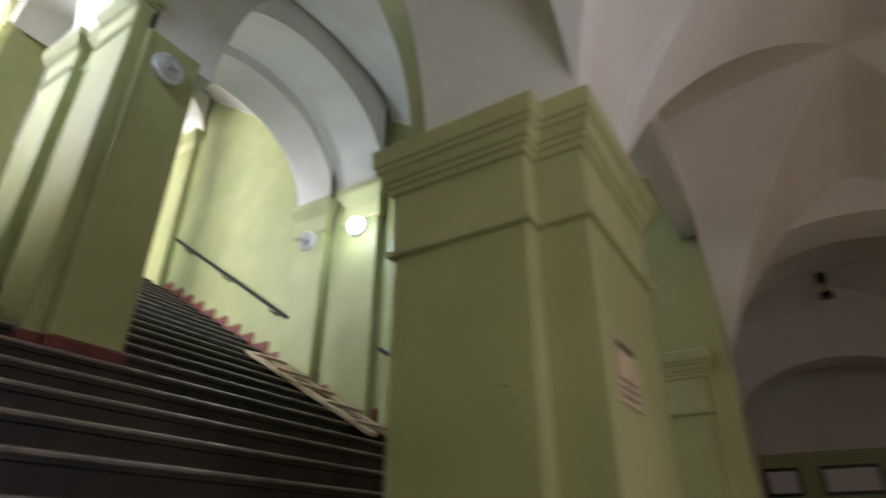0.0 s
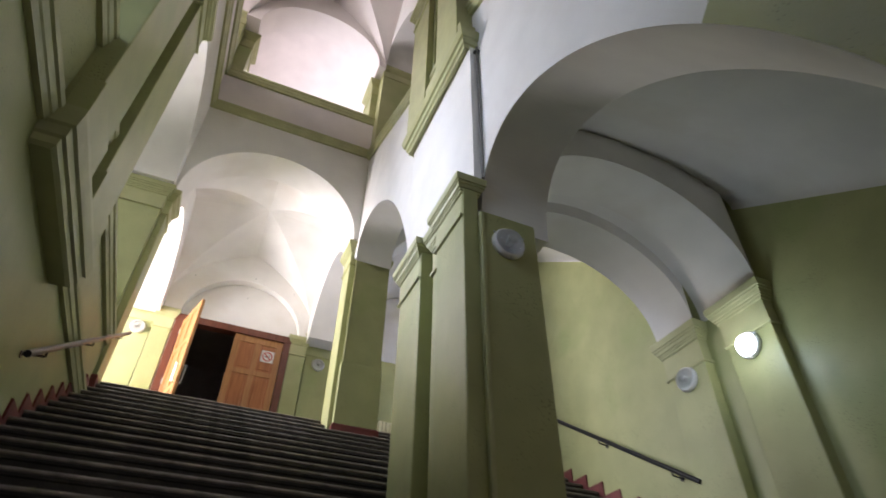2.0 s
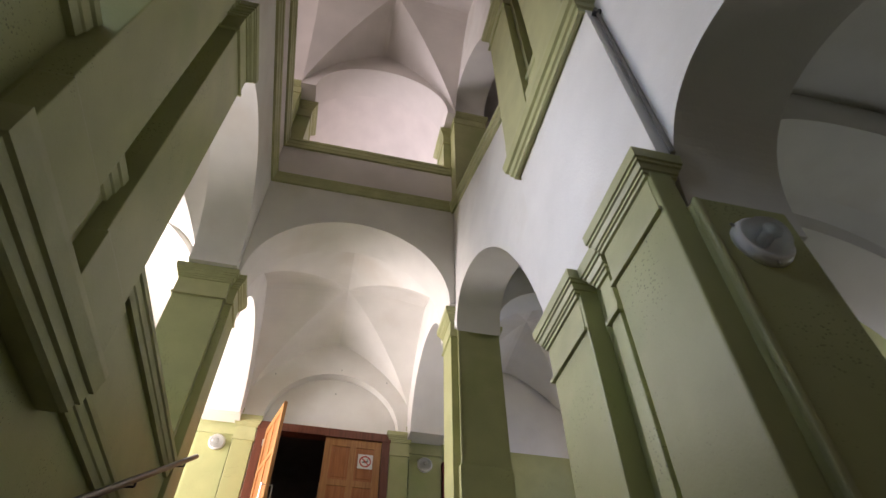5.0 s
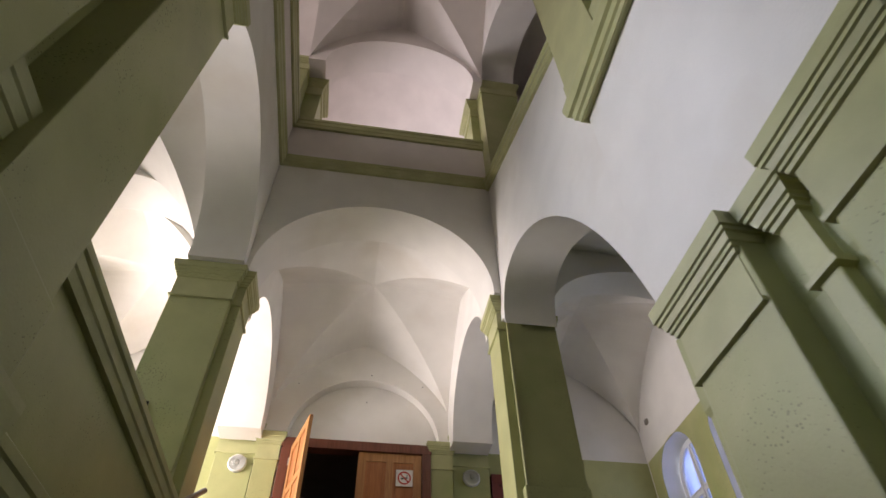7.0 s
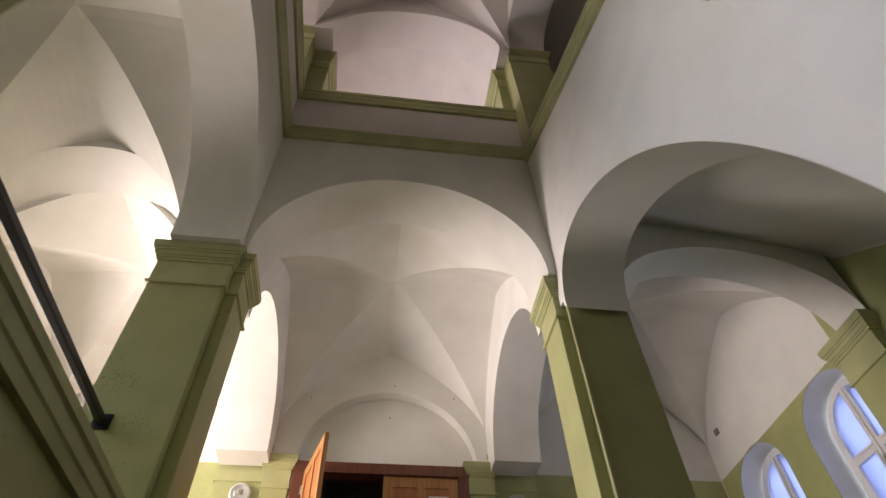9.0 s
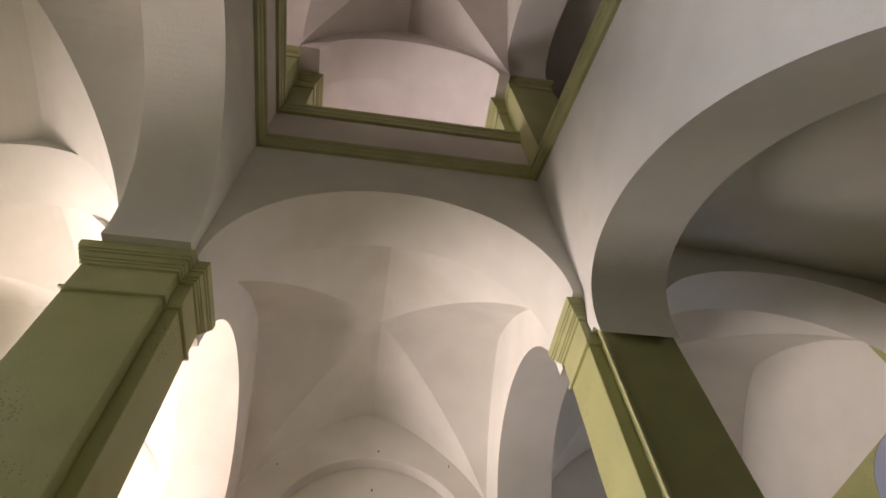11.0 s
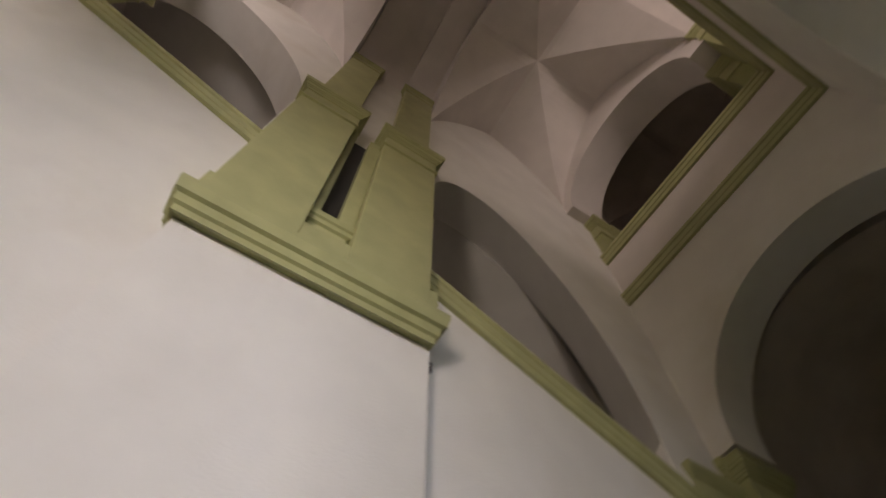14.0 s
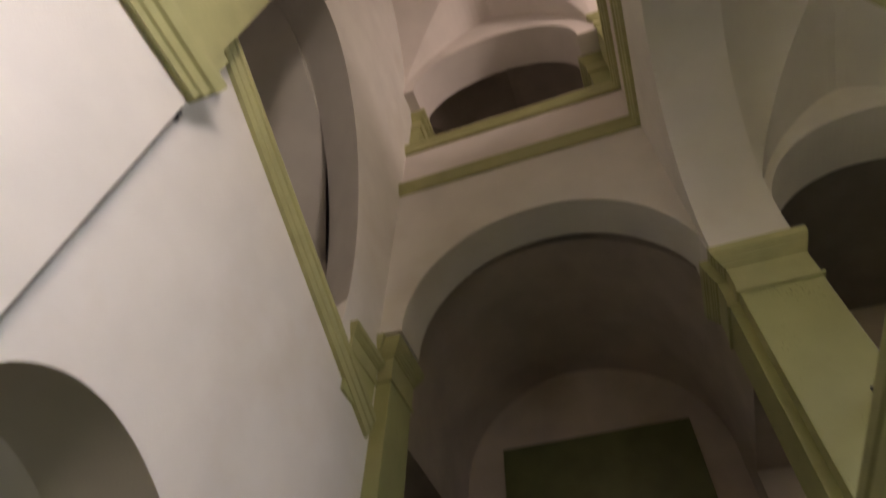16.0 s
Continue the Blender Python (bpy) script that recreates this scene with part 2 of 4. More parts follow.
def groin(x0, x1, y0, y1, zs, rise, n=48, thick=0.1, dome=0.12):
    """A cross vault over a bay, with a flat back; its crown swells a little."""
    bm = bmesh.new()
    top = zs + rise + dome + thick
    g, h = {}, {}
    for i in range(n + 1):
        for j in range(n + 1):
            u, v = -math.cos(math.pi * i / n), -math.cos(math.pi * j / n)
            z = rise * (1 - min(abs(u), abs(v)) ** 1.35) ** 0.72 + dome * (1 - max(u * u, v * v))
            x, y = (x0 + x1) / 2 + u * (x1 - x0) / 2, (y0 + y1) / 2 + v * (y1 - y0) / 2
            g[i, j] = bm.verts.new((x, y, zs + z))
            if i in (0, n) or j in (0, n):
                h[i, j] = bm.verts.new((x, y, top))
    for i in range(n):
        for j in range(n):
            a, b, c, d = g[i, j], g[i + 1, j], g[i + 1, j + 1], g[i, j + 1]
            for t in (((a, b, c), (a, c, d)) if (i < n / 2) == (j < n / 2) else ((a, b, d), (b, c, d))):
                bm.faces.new(t)
    ring = [(i, 0) for i in range(n)] + [(n, j) for j in range(n)] + [(i, n) for i in range(n, 0, -1)] + [(0, j) for j in range(n, 0, -1)]
    for p, q in zip(ring, ring[1:] + ring[:1]):
        bm.faces.new((g[p], g[q], h[q], h[p]))
    bm.faces.new([h[p] for p in ring])
    return bm


def climbing_barrel(x0, x1, y0, y1, zs, rise, slope, n=64, thick=0.2):
    """A vault that climbs along y."""
    pts = arc(x0, zs, x1, zs, rise, n) + [(x1, zs + rise + thick), (x0, zs + rise + thick)]
    bm = slab([pts], "y", y0, y1)
    for v in bm.verts:
        v.co.z += slope * (v.co.y - y0)
    return bm


def barrel_y(x0, x1, y0, y1, zs, rise, n=64, thick=0.15):
    pts = arc(x0, zs, x1, zs, rise, n)
    top = zs + rise + thick
    return slab([pts + [(x1, top), (x0, top)]], "y", y0, y1)


def tube(bm, a, b, r, n=12, cap=True):
    a, b = Vector(a), Vector(b)
    q = (b - a).to_track_quat("Z", "Y").to_matrix()
    rings = []
    for p in (a, b):
        rings.append([bm.verts.new(p + q @ Vector((r * math.cos(2 * math.pi * i / n), r * math.sin(2 * math.pi * i / n), 0))) for i in range(n)])
    for i in range(n):
        bm.faces.new((rings[0][i], rings[0][(i + 1) % n], rings[1][(i + 1) % n], rings[1][i]))
    if cap:
        bm.faces.new(rings[0][::-1])
        bm.faces.new(rings[1])
    return bm


def lathe(prof, n=32):
    """A turned body about the y axis from (radius, y) pairs."""
    bm = bmesh.new()
    rings = []
    for r, y in prof:
        if r < 1e-5:
            rings.append([bm.verts.new((0, y, 0))])
        else:
            rings.append([bm.verts.new((r * math.cos(2 * math.pi * i / n), y, r * math.sin(2 * math.pi * i / n))) for i in range(n)])
    for a, b in zip(rings, rings[1:]):
        for i in range(n):
            j = (i + 1) % n
            if len(a) == 1:
                bm.faces.new((a[0], b[j], b[i]))
            elif len(b) == 1:
                bm.faces.new((a[i], a[j], b[0]))
            else:
                bm.faces.new((a[i], a[j], b[j], b[i]))
    return bm


def strip(prof, path):
    """A moulding: a closed profile of (outward, up) swept along a path of (point, outward direction)."""
    bm = bmesh.new()
    rings = [[bm.verts.new(Vector(p) + Vector(o) * a + Vector((0, 0, h))) for a, h in prof] for p, o in path]
    n = len(prof)
    for r, s in zip(rings, rings[1:]):
        for i in range(n):
            bm.faces.new((r[i], r[(i + 1) % n], s[(i + 1) % n], s[i]))
    bm.faces.new(rings[0])
    bm.faces.new(rings[-1][::-1])
    return bm


CAPITAL = [(-0.46, 0.004), (-0.455, 0.02), (-0.435, 0.022), (-0.43, 0.006), (-0.425, 0.004), (-0.2, 0.004), (-0.195, 0.018), (-0.172, 0.02), (-0.168, 0.03), (-0.15, 0.03),
           (-0.145, 0.04), (-0.11, 0.05), (-0.105, 0.06), (-0.085, 0.06), (-0.08, 0.07), (-0.01, 0.075), (0.0, 0.068)]


def capital(parent, x0, x1, y0, y1, top, scale=1.0, name="capital"):
    prof = [(top + z * scale, o * scale) for z, o in CAPITAL]
    return part(name, loft(x0, x1, y0, y1, prof), BAND, parent)


BANDP = [(-0.02, 0.0), (0.035, 0.0), (0.045, 0.05), (0.055, 0.06), (0.06, 0.12), (0.075, 0.13), (0.08, 0.17), (0.06, 0.19), (-0.02, 0.2)]

# ---- large structure ----
XW, XT = 1.41, 1.99          # shaft face and outer face of the side walls
YF, YFT = 5.29, 5.87         # far cross wall
YB, YBT = -1.55, -2.15       # near cross wall
LAND = 4.82                  # landing level
RAKE = 0.472                 # climb of the upper side flights
DADO = 7.62                  # top of the green paint on the landing
TOP = 14.7


def rake(y):
    return 9.64 - RAKE * (YF - y)


# floors
structure(part("floor", boxes((-2.2, 9, -4.6, -2.0, -0.2, 0.0), (4.62, 9, -2.0, -1.5, -0.2, 0.0)), FLOOR), "dark worn tiled floor of the lower hall", "floor")
structure(part("floor_landing", boxes((-XT, 5.4, 5.825, 11.6, LAND - 0.3, LAND)), FLOOR), "dark tiled floor of the upper landing", "floor")
structure(part("floor_gallery", boxes((-4.6, -XT, -6, 11.5, LAND - 0.3, LAND)), FLOOR), "dark tiled floor of the side gallery", "floor")
structure(part("floor_back_gallery", boxes((-XT, 5.4, -6.2, YBT, LAND - 0.25, LAND)), FLOOR), "tiled floor of the gallery over the hall", "floor")
structure(part("floor_upper_far", boxes((-XT, XT, YFT, 10.6, 9.75, 9.95)), FLOOR), "floor of the upper far gallery", "floor")
structure(part("floor_upper_back", boxes((-XT, XT, -6.0, YBT, 9.75, 9.95)), FLOOR), "floor of the upper back gallery", "floor")
structure(part("floor_upper_side", boxes((-5.8, -XT, -6, 10.6, 9.75, 9.95)), FLOOR), "floor of the upper side gallery", "floor")
structure(part("floor_upper_flight", slab([[(YBT, rake(YBT) - 0.35), (YFT, rake(YFT) - 0.35), (YFT, rake(YFT)), (YBT, rake(YBT))]], "x", XT, 4.6), WHITE), "sloping slab of the upper side flight", "floor")

# east wall of the shaft: two rampant arches under a raking band
arch_a = arc(-1.47, 2.36, 1.10, 4.56, 1.47, lean=0.1)
arch_b = arc(2.64, 4.62, 5.27, 7.25, 1.44, lean=0.5)
low = [(YBT, 2.36)] + arch_a + [(1.10, 4.56), (2.6, 4.56)] + arch_b + [(5.33, 7.37), (YFT, 7.37), (YFT, rake(YFT)), (YBT, rake(YBT))]
wall_east = structure(part("wall_east", slab([low], "x", XW, XT), WHITE), "white limewashed stair wall pierced by rampant arches", "wall")
part("wall_panel", boxes((1.33, XW, 1.05, 2.56, 4.9, 6.86)), WHITE, wall_east)
up_far = [(2.62, rake(2.62) + 0.12), (5.02, rake(5.02) + 0.12)] + arc(5.02, 12.2, 2.62, 9.95, 1.15, lean=-0.2)
up_near = [(-0.95, rake(-0.95) + 0.12), (1.06, rake(1.06) + 0.12)] + arc(1.06, 9.45, -0.95, 7.3, 1.6, lean=-0.3)
upper = [(YBT, rake(YBT) + 0.004), (YFT, rake(YFT) + 0.004), (YFT, TOP), (YBT, TOP)]
bm = slab([upper, up_far, up_near], "x", XW, XT)
for v in bm.verts:
    if v.co.x > XT - 0.01 and -0.96 < v.co.y < 1.05 and v.co.z > rake(v.co.y) + 0.14:
        v.co.y -= 0.22 * (1.06 - v.co.y)
        v.co.z += 0.3
structure(part("wall_east_upper", bm, WHITE), "white upper stair wall with raking openings", "wall")

k = next(i for i, p in enumerate(arch_a) if p[1] > 4.05)
skin = arch_a[:k] + [(-1.54, 4.6), (-1.54, 2.36)]
part("painted_patch", slab([skin], "x", XW - 0.004, XW - 0.001), GREEN, wall_east, "green painted lower part of the arch")

# west wall: green below the sill, level arches above
structure(part("wall_west_lower", slab([[(-4.6, 0), (YFT, 0), (YFT, 5.14), (-4.6, 5.14)]], "x", -XT, -XW), GREEN), "green oil-painted plaster wall beside the stair", "wall")
west = [(YBT, 7.4)] + arc(YB + 0.08, 7.4, 1.2, 7.7, 1.15) + [(2.6, 7.7)] + arc(2.62, 7.7, 5.18, 7.7, 1.08) + [(YFT, 7.7), (YFT, 9.64), (YBT, 9.64)]
structure(part("wall_west", slab([west], "x", -XT, -XW), WHITE), "white limewashed wall with level round arches", "wall")
upw = [(YBT, 9.645), (YFT, 9.645), (YFT, TOP), (YBT, TOP)]
hole1 = [(2.5, 10.79), (5.04, 10.79)] + arc(5.04, 12.26, 2.5, 12.26, 1.6)
hole2 = [(-1.2, 10.79), (1.2, 10.79)] + arc(1.2, 12.26, -1.2, 12.26, 1.6)
structure(part("wall_west_upper", slab([upw, hole1, hole2], "x", -XT, -XW), PINK), "white parapet and arches of the upper gallery", "wall")

# far and near cross walls
for nm, y0, y1, zs, xl, xr in (("wall_far", YF, YFT, 7.7, -1.37, 1.33), ("wall_near", -1.98, YB, 7.42, -1.43, 1.2)):
    arch = [(-XW, zs)] + ([(xl, zs)] if xl > -XW else []) + [p for p in arc(xl, zs, xr, zs, 1.28) if p[0] > -XW] + [(XW, zs), (XW, 9.66), (-XW, 9.66)]
    structure(part(nm, slab([arch], "y", y0, y1), WHITE), "white limewashed cross wall over a round arch", "wall")
# parapets of the upper storey and the deep arches that carry its vault
for nm, y0, y1, ya, yb in (("wall_far_upper", YF, YFT, 4.92, 5.5), ("wall_near_upper", YBT, YB, -1.78, -1.2)):
    structure(part(nm, boxes((-XW, XW, y0, y1, 9.665, 10.79)), PINK), "white parapet of the upper stair shaft", "wall")
    zs = 12.1 if y0 > 0 else 11.85
    arch = [(-XW, zs)] + arc(-1.14, zs, 1.26, zs, 1.08) + [(XW, zs), (XW, TOP), (-XW, TOP)]
    structure(part(nm + "_arch", slab([arch], "y", ya, yb), PINK), "white upper arch of the stair shaft", "wall")
hall_arch = [(-XW, 2.36)] + arc(-1.38, 2.36, 1.38, 2.36, 1.4) + [(XW, 2.36), (XW, LAND - 0.02), (-XW, LAND - 0.02)]
structure(part("wall_hall_arch", slab([hall_arch], "y", YBT, YB), WHITE), "white arch between the hall and the stair", "wall")

# vaults
structure(part("ceiling_shaft", groin(-XW, XW, -1.2, 1.15, 12.1, 1.75), PINK), "rosy white cross vault over the stair shaft", "ceiling")
structure(part("ceiling_shaft_far", groin(-XW, XW, 2.5, 4.92, 12.1, 1.75), PINK), "rosy white cross vault over the stair shaft", "ceiling")
for y in (1.15, 2.02):
    structure(part("ceiling_rib", barrel_y(-1.36, 1.36, y, y + 0.46, 12.95, 1.2, thick=0.3), PINK), "rosy white rib across the shaft vault", "ceiling")
structure(part("ceiling_shaft_mid", barrel_y(-XW, XW, 1.6, 2.03, 12.95, 1.35, thick=0.2), PINK), "rosy white vault strip between two ribs", "ceiling")
structure(part("ceiling_upper_far", barrel_y(-1.6, 1.6, 5.49, 8.92, 12.2, 1.9, thick=0.15), PINK), "white cross vault of the upper gallery", "ceiling")
structure(part("ceiling_upper_back", groin(-1.95, 1.95, -6.02, -1.77, 12.1, 1.7), BACK_SHADE), "cross vault of the upper gallery, shade in its grey-brown colour", "ceiling")
for y0, y1 in ((YB, 1.2), (2.5, YF)):
    structure(part("ceiling_upper_side", groin(-5.6, -XT, y0, y1, 12.5, 1.6), PINK), "white cross vault of the upper side gallery", "ceiling")
structure(part("ceiling_upper_flight", slab([[(YBT, 9.0), (YFT, 13.8), (YFT, 14.0), (YBT, 9.2)]], "x", XT, 4.6), WHITE), "sloping white ceiling over the upper flight", "ceiling")
structure(part("ceiling_landing", groin(-1.36, 1.36, YFT, 8.6, 8.1, 1.22, dome=0.15), WHITE), "white cross vault over the landing", "ceiling")
structure(part("ceiling_roof", boxes((-7, 6, -7, 12, TOP + 0.02, TOP + 0.2)), WHITE), "roof over the stair hall", "ceiling")
for s, nm in ((-1, "west"), (1, "east")):
    arch = [(YFT, 7.5)] + arc(5.95, 7.5, 8.25, 7.5, 0.98) + [(8.6, 7.5), (8.6, 9.75), (YFT, 9.75)]
    structure(part("wall_landing_" + nm, slab([arch], "x", *sorted((s * 1.36, s * 1.95))), WHITE), "white side arch of the landing", "wall")
structure(part("ceiling_landing_east", groin(1.95, 4.6, YFT, 8.75, 8.1, 1.2), WHITE), "white cross vault beside the landing", "ceiling")
bm = slab([arc(XT, 6.5, 4.45, 6.18, 0.12) + [(4.45, 7.0), (XT, 7.0)]], "y", 2.45, YF)
for v in bm.verts:
    v.co.z += 0.725 * (v.co.y - 2.45)
structure(part("ceiling_flight_far", bm, WHITE), "white climbing vault over the side flight", "ceiling")
structure(part("ceiling_flight_near", climbing_barrel(XT, 4.45, YBT, 1.12, 3.75, 0.42, 0.66), WHITE), "white climbing vault over the side flight", "ceiling")
for y in (1.1, 1.93):
    structure(part("aisle_arch", barrel_y(1.80, 4.33, y, y + 0.56, 4.95, 0.98, thick=1.1), WHITE), "white transverse arch over the side flight", "wall")
structure(part("aisle_arch_vault", barrel_y(1.80, 4.45, 1.66, 1.93, 4.95, 1.15, thick=0.6), WHITE), "white vault between two arches", "wall")
structure(part("landing_arch", barrel_y(XT, 4.4, YF, 5.7, 7.5, 0.77, thick=1.2), WHITE), "white transverse arch between flight and landing", "wall")

# outer walls
wa = structure(part("wall_aisle", slab([[(YBT, 0), (YFT, 0), (YFT, rake(YFT) - 0.1), (YBT, rake(YBT) - 0.1)]], "x", 4.45, 4.59), GREEN), "green painted wall along the side flight", "wall")
w1 = [(5.98, 5.5), (6.98, 5.5)] + arc(6.98, 7.12, 5.98, 7.12, 0.5)
w2 = [(7.44, 5.5), (8.46, 5.5)] + arc(8.46, 7.14, 7.44, 7.14, 0.5)
structure(part("wall_windows", slab([[(YFT, LAND), (8.8, LAND), (8.8, 9.75), (YFT, 9.75)], w1, w2], "x", 4.604, 5.35), WHITE), "white wall with deep round-headed window reveals", "wall")
structure(part("dado_windows", slab([[(YFT, LAND), (8.74, LAND), (8.74, DADO), (YFT, DADO)], w1, w2], "x", 4.596, 4.603), GREEN), "green oil-painted dado round the windows", "wall")
lun = [(-1.4, LAND), (-1.02, LAND), (-1.02, 7.55)] + arc(-1.04, 7.6, 1.21, 7.6, 1.06) + [(1.02, 7.55), (1.02, LAND), (1.4, LAND), (1.4, 9.75), (-1.4, 9.75)]
structure(part("wall_door", slab([lun], "y", 8.6, 8.78), WHITE), "white wall with a round blind arch over the door", "wall")
structure(part("wall_lunette", boxes((-1.4, 1.4, 8.781, 8.95, 7.55, 9.75)), WHITE), "white recessed lunette above the door", "wall")
for r in ((1.3, 5.3, 8.78, 8.95, LAND, 9.75), (-4.6, -1.3, 8.78, 8.95, LAND, 9.75)):
    structure(part("wall_landing_far", boxes(r), WHITE), "white end wall of the landing", "wall")
for r in ((1.95, 4.6, 8.772, 8.779, LAND, DADO), (-4.3, -1.95, 8.772, 8.779, LAND, DADO)):
    structure(part("dado_landing", boxes(r), GREEN), "green oil-painted dado of the end wall", "wall")
# room walls toned dark to put the shade into their colour
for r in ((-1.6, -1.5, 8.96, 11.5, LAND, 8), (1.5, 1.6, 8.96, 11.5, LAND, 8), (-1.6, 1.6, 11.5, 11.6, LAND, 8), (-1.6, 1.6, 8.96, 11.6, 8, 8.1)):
    structure(part("wall_dark_room", boxes(r), DARK), "room walls behind the open door, shade in their colour", "wall")
# gallery on the west side, with its windows
g1 = [(6.2, 5.4), (8.2, 5.4)] + arc(8.2, 7.4, 6.2, 7.4, 0.9)
g2 = [(3.2, 5.4), (4.7, 5.4)] + arc(4.7, 7.4, 3.2, 7.4, 0.7)
g3 = [(-1.0, 5.4), (0.5, 5.4)] + arc(0.5, 7.4, -1.0, 7.4, 0.7)
structure(part("wall_gallery", slab([[(-6, LAND), (8.8, LAND), (8.8, 9.75), (-6, 9.75)], g1, g2, g3], "x", -4.75, -4.3), WHITE), "white gallery wall with round-headed windows", "wall")
for y0, y1 in ((YB, 1.0), (2.6, YF), (YFT, 8.75)):
    structure(part("ceiling_gallery", groin(-4.3, -XT, y0, y1, 7.9, 1.35), WHITE), "white cross vault over the side gallery", "ceiling")
structure(part("ceiling_gallery_rib", barrel_y(-4.3, -XT, 1.0, 2.6, 7.7, 1.35, thick=0.3), WHITE), "white barrel vault strip of the gallery", "ceiling")
structure(part("gallery_arch", barrel_y(-4.3, -XT, YF, YFT, 7.7, 1.4, thick=0.5), WHITE), "white transverse arch of the gallery", "wall")
structure(part("gallery_arch_near", barrel_y(-4.3, -XT, -2.13, YB, 7.5, 1.3, thick=0.9), WHITE), "white transverse arch at the dark end of the gallery", "wall")
# upper floor walls; the one at x -2.1 is added to block side light
for r in ((-6.0, -5.8, -6.2, 10.8, 9.95, TOP), (4.6, 4.8, YBT, YFT, 6, TOP), (-6, 4.8, 8.9, 9.1, 9.95, TOP), (-6, 4.8, -6.2, -6.0, 9.95, TOP), (-2.1, -1.96, -6.0, YBT, 9.95, TOP), (XT, 2.2, YFT, 10.7, 9.7, TOP), (XT, 2.2, -6.1, YBT, 9.7, TOP), (XT, 4.6, YFT, YFT + 0.2, 9.6, TOP), (XT, 4.6, YBT - 0.2, YBT, LAND, TOP)):
    structure(part("wall_upper", boxes(r), PINK), "rosy white wall of the upper floor", "wall")
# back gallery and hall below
structure(part("ceiling_back_gallery", barrel_y(-1.5, 1.5, -4.35, YBT, 7.4, 1.42), BACK_SHADE), "barrel vault of the back gallery, shade in its grey-brown colour", "ceiling")
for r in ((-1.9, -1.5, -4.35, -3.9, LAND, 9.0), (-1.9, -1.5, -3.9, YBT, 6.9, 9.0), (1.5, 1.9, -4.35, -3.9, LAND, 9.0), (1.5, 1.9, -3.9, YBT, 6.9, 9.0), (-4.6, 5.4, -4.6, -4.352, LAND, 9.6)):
    structure(part("wall_back_gallery", boxes(r), BACK_SHADE), "wall of the back gallery, shade in its grey-brown colour", "wall")
structure(part("dado_back_gallery", boxes((-1.13, 1.04, -4.35, -4.31, LAND, 7.85)), DEEPGREEN), "dark green dado of the back gallery", "wall")
# added enclosure against sky light, with shade put into its dark tone
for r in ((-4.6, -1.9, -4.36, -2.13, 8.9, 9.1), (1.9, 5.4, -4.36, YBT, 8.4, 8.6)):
    structure(part("ceiling_back_rooms", boxes(r), DARK), "added ceiling beside the back gallery, shade in its colour", "ceiling")
structure(part("wall_back_rooms", boxes((5.2, 5.4, -4.36, YBT, LAND, 8.4)), DARK), "added wall beside the back gallery, shade in its colour", "wall")
HY = -4.35
for nm, x0, x1, y1 in (("ceiling_hall", 1.9, 4.8, YBT), ("ceiling_hall_mid", -1.4, 1.4, YBT), ("ceiling_hall_far", 5.3, 8.6, -1.84)):
    structure(part(nm, groin(x0, x1, HY, y1, 2.36, 1.3), WHITE), "white cross vault of the lower hall", "ceiling")
structure(part("hall_arch", slab([[(HY, 2.36)] + arc(-4.3, 2.36, -1.86, 2.36, 1.0) + [(-1.6, 2.36), (-1.6, 4.5), (HY, 4.5)]], "x", 4.8, 5.3), WHITE), "white transverse arch of the hall", "wall")
structure(part("hall_arch_far", slab([[(HY, 2.3)] + arc(-3.95, 2.3, -1.84, 2.3, 0.66) + [(-1.64, 2.3), (-1.64, 4.5), (HY, 4.5)]], "x", 7.5, 7.9), WHITE), "white transverse arch of the hall", "wall")
structure(part("hall_arch_near", slab([[(HY, 2.36)] + arc(HY, 2.36, YBT, 2.36, 1.0) + [(YBT, 4.5), (HY, 4.5)]], "x", 1.4, 1.9), WHITE), "white transverse arch of the hall", "wall")
for r in ((8.6, 8.8, -4.6, -1.64, 2.12, 4.55), (-2.3, -2.0, -4.6, YBT, 0, 4.55), (-2.2, 8.8, HY - 0.2, HY, 0, 4.55), (5.29, 8.85, -1.84, -1.64, 0, 4.55)):
    structure(part("wall_hall", boxes(r), WHITE), "white wall of the lower hall", "wall")
structure(part("dado_hall", boxes((8.58, 8.8, -4.34, -1.8405, 0, 2.12)), GREEN), "green oil-painted dado at the end of the hall", "wall")
structure(part("wall_under_back", boxes((2.0, 4.5, YBT - 0.02, YBT + 0.15, 3.3, LAND)), WHITE), "white wall over the hall arch", "wall")

# ---- stairs ----
stairs = thing("staircase", "wide dark worn stone staircase with pale nosings", "staircase", kind="structure")
TREAD, RISER = 0.2905, LAND / 29


def step_mesh(depth, rise):
    prof = [(-0.012, rise - 0.04), (-0.012, rise), (depth + 0.03, rise), (depth + 0.03, -0.14), (0.0, -0.14), (0.0, rise - 0.045)]
    return slab([prof], "x", -1.4, 4.44)


def nose_mesh(rise):
    bm = bmesh.new()
    xs = [-1.39 + 0.1 * k for k in range(59)]
    prof = [(-0.014, -0.02), (-0.022, -0.017), (-0.025, -0.006), (-0.016, 0.003), (0.004, 0.004), (0.006, -0.02)]
    rings = []
    for x in xs:
        w = 0.004 * noise.noise(Vector((x * 2.3, rise, 1.7)))
        rings.append([bm.verts.new((x, a + w, rise + b + w * 0.5)) for a, b in prof])
    for r, s in zip(rings, rings[1:]):
        for i in range(6):
            bm.faces.new((r[i], r[(i + 1) % 6], s[(i + 1) % 6], s[i]))
    bm.faces.new(rings[0])
    bm.faces.new(rings[-1][::-1])
    return bm


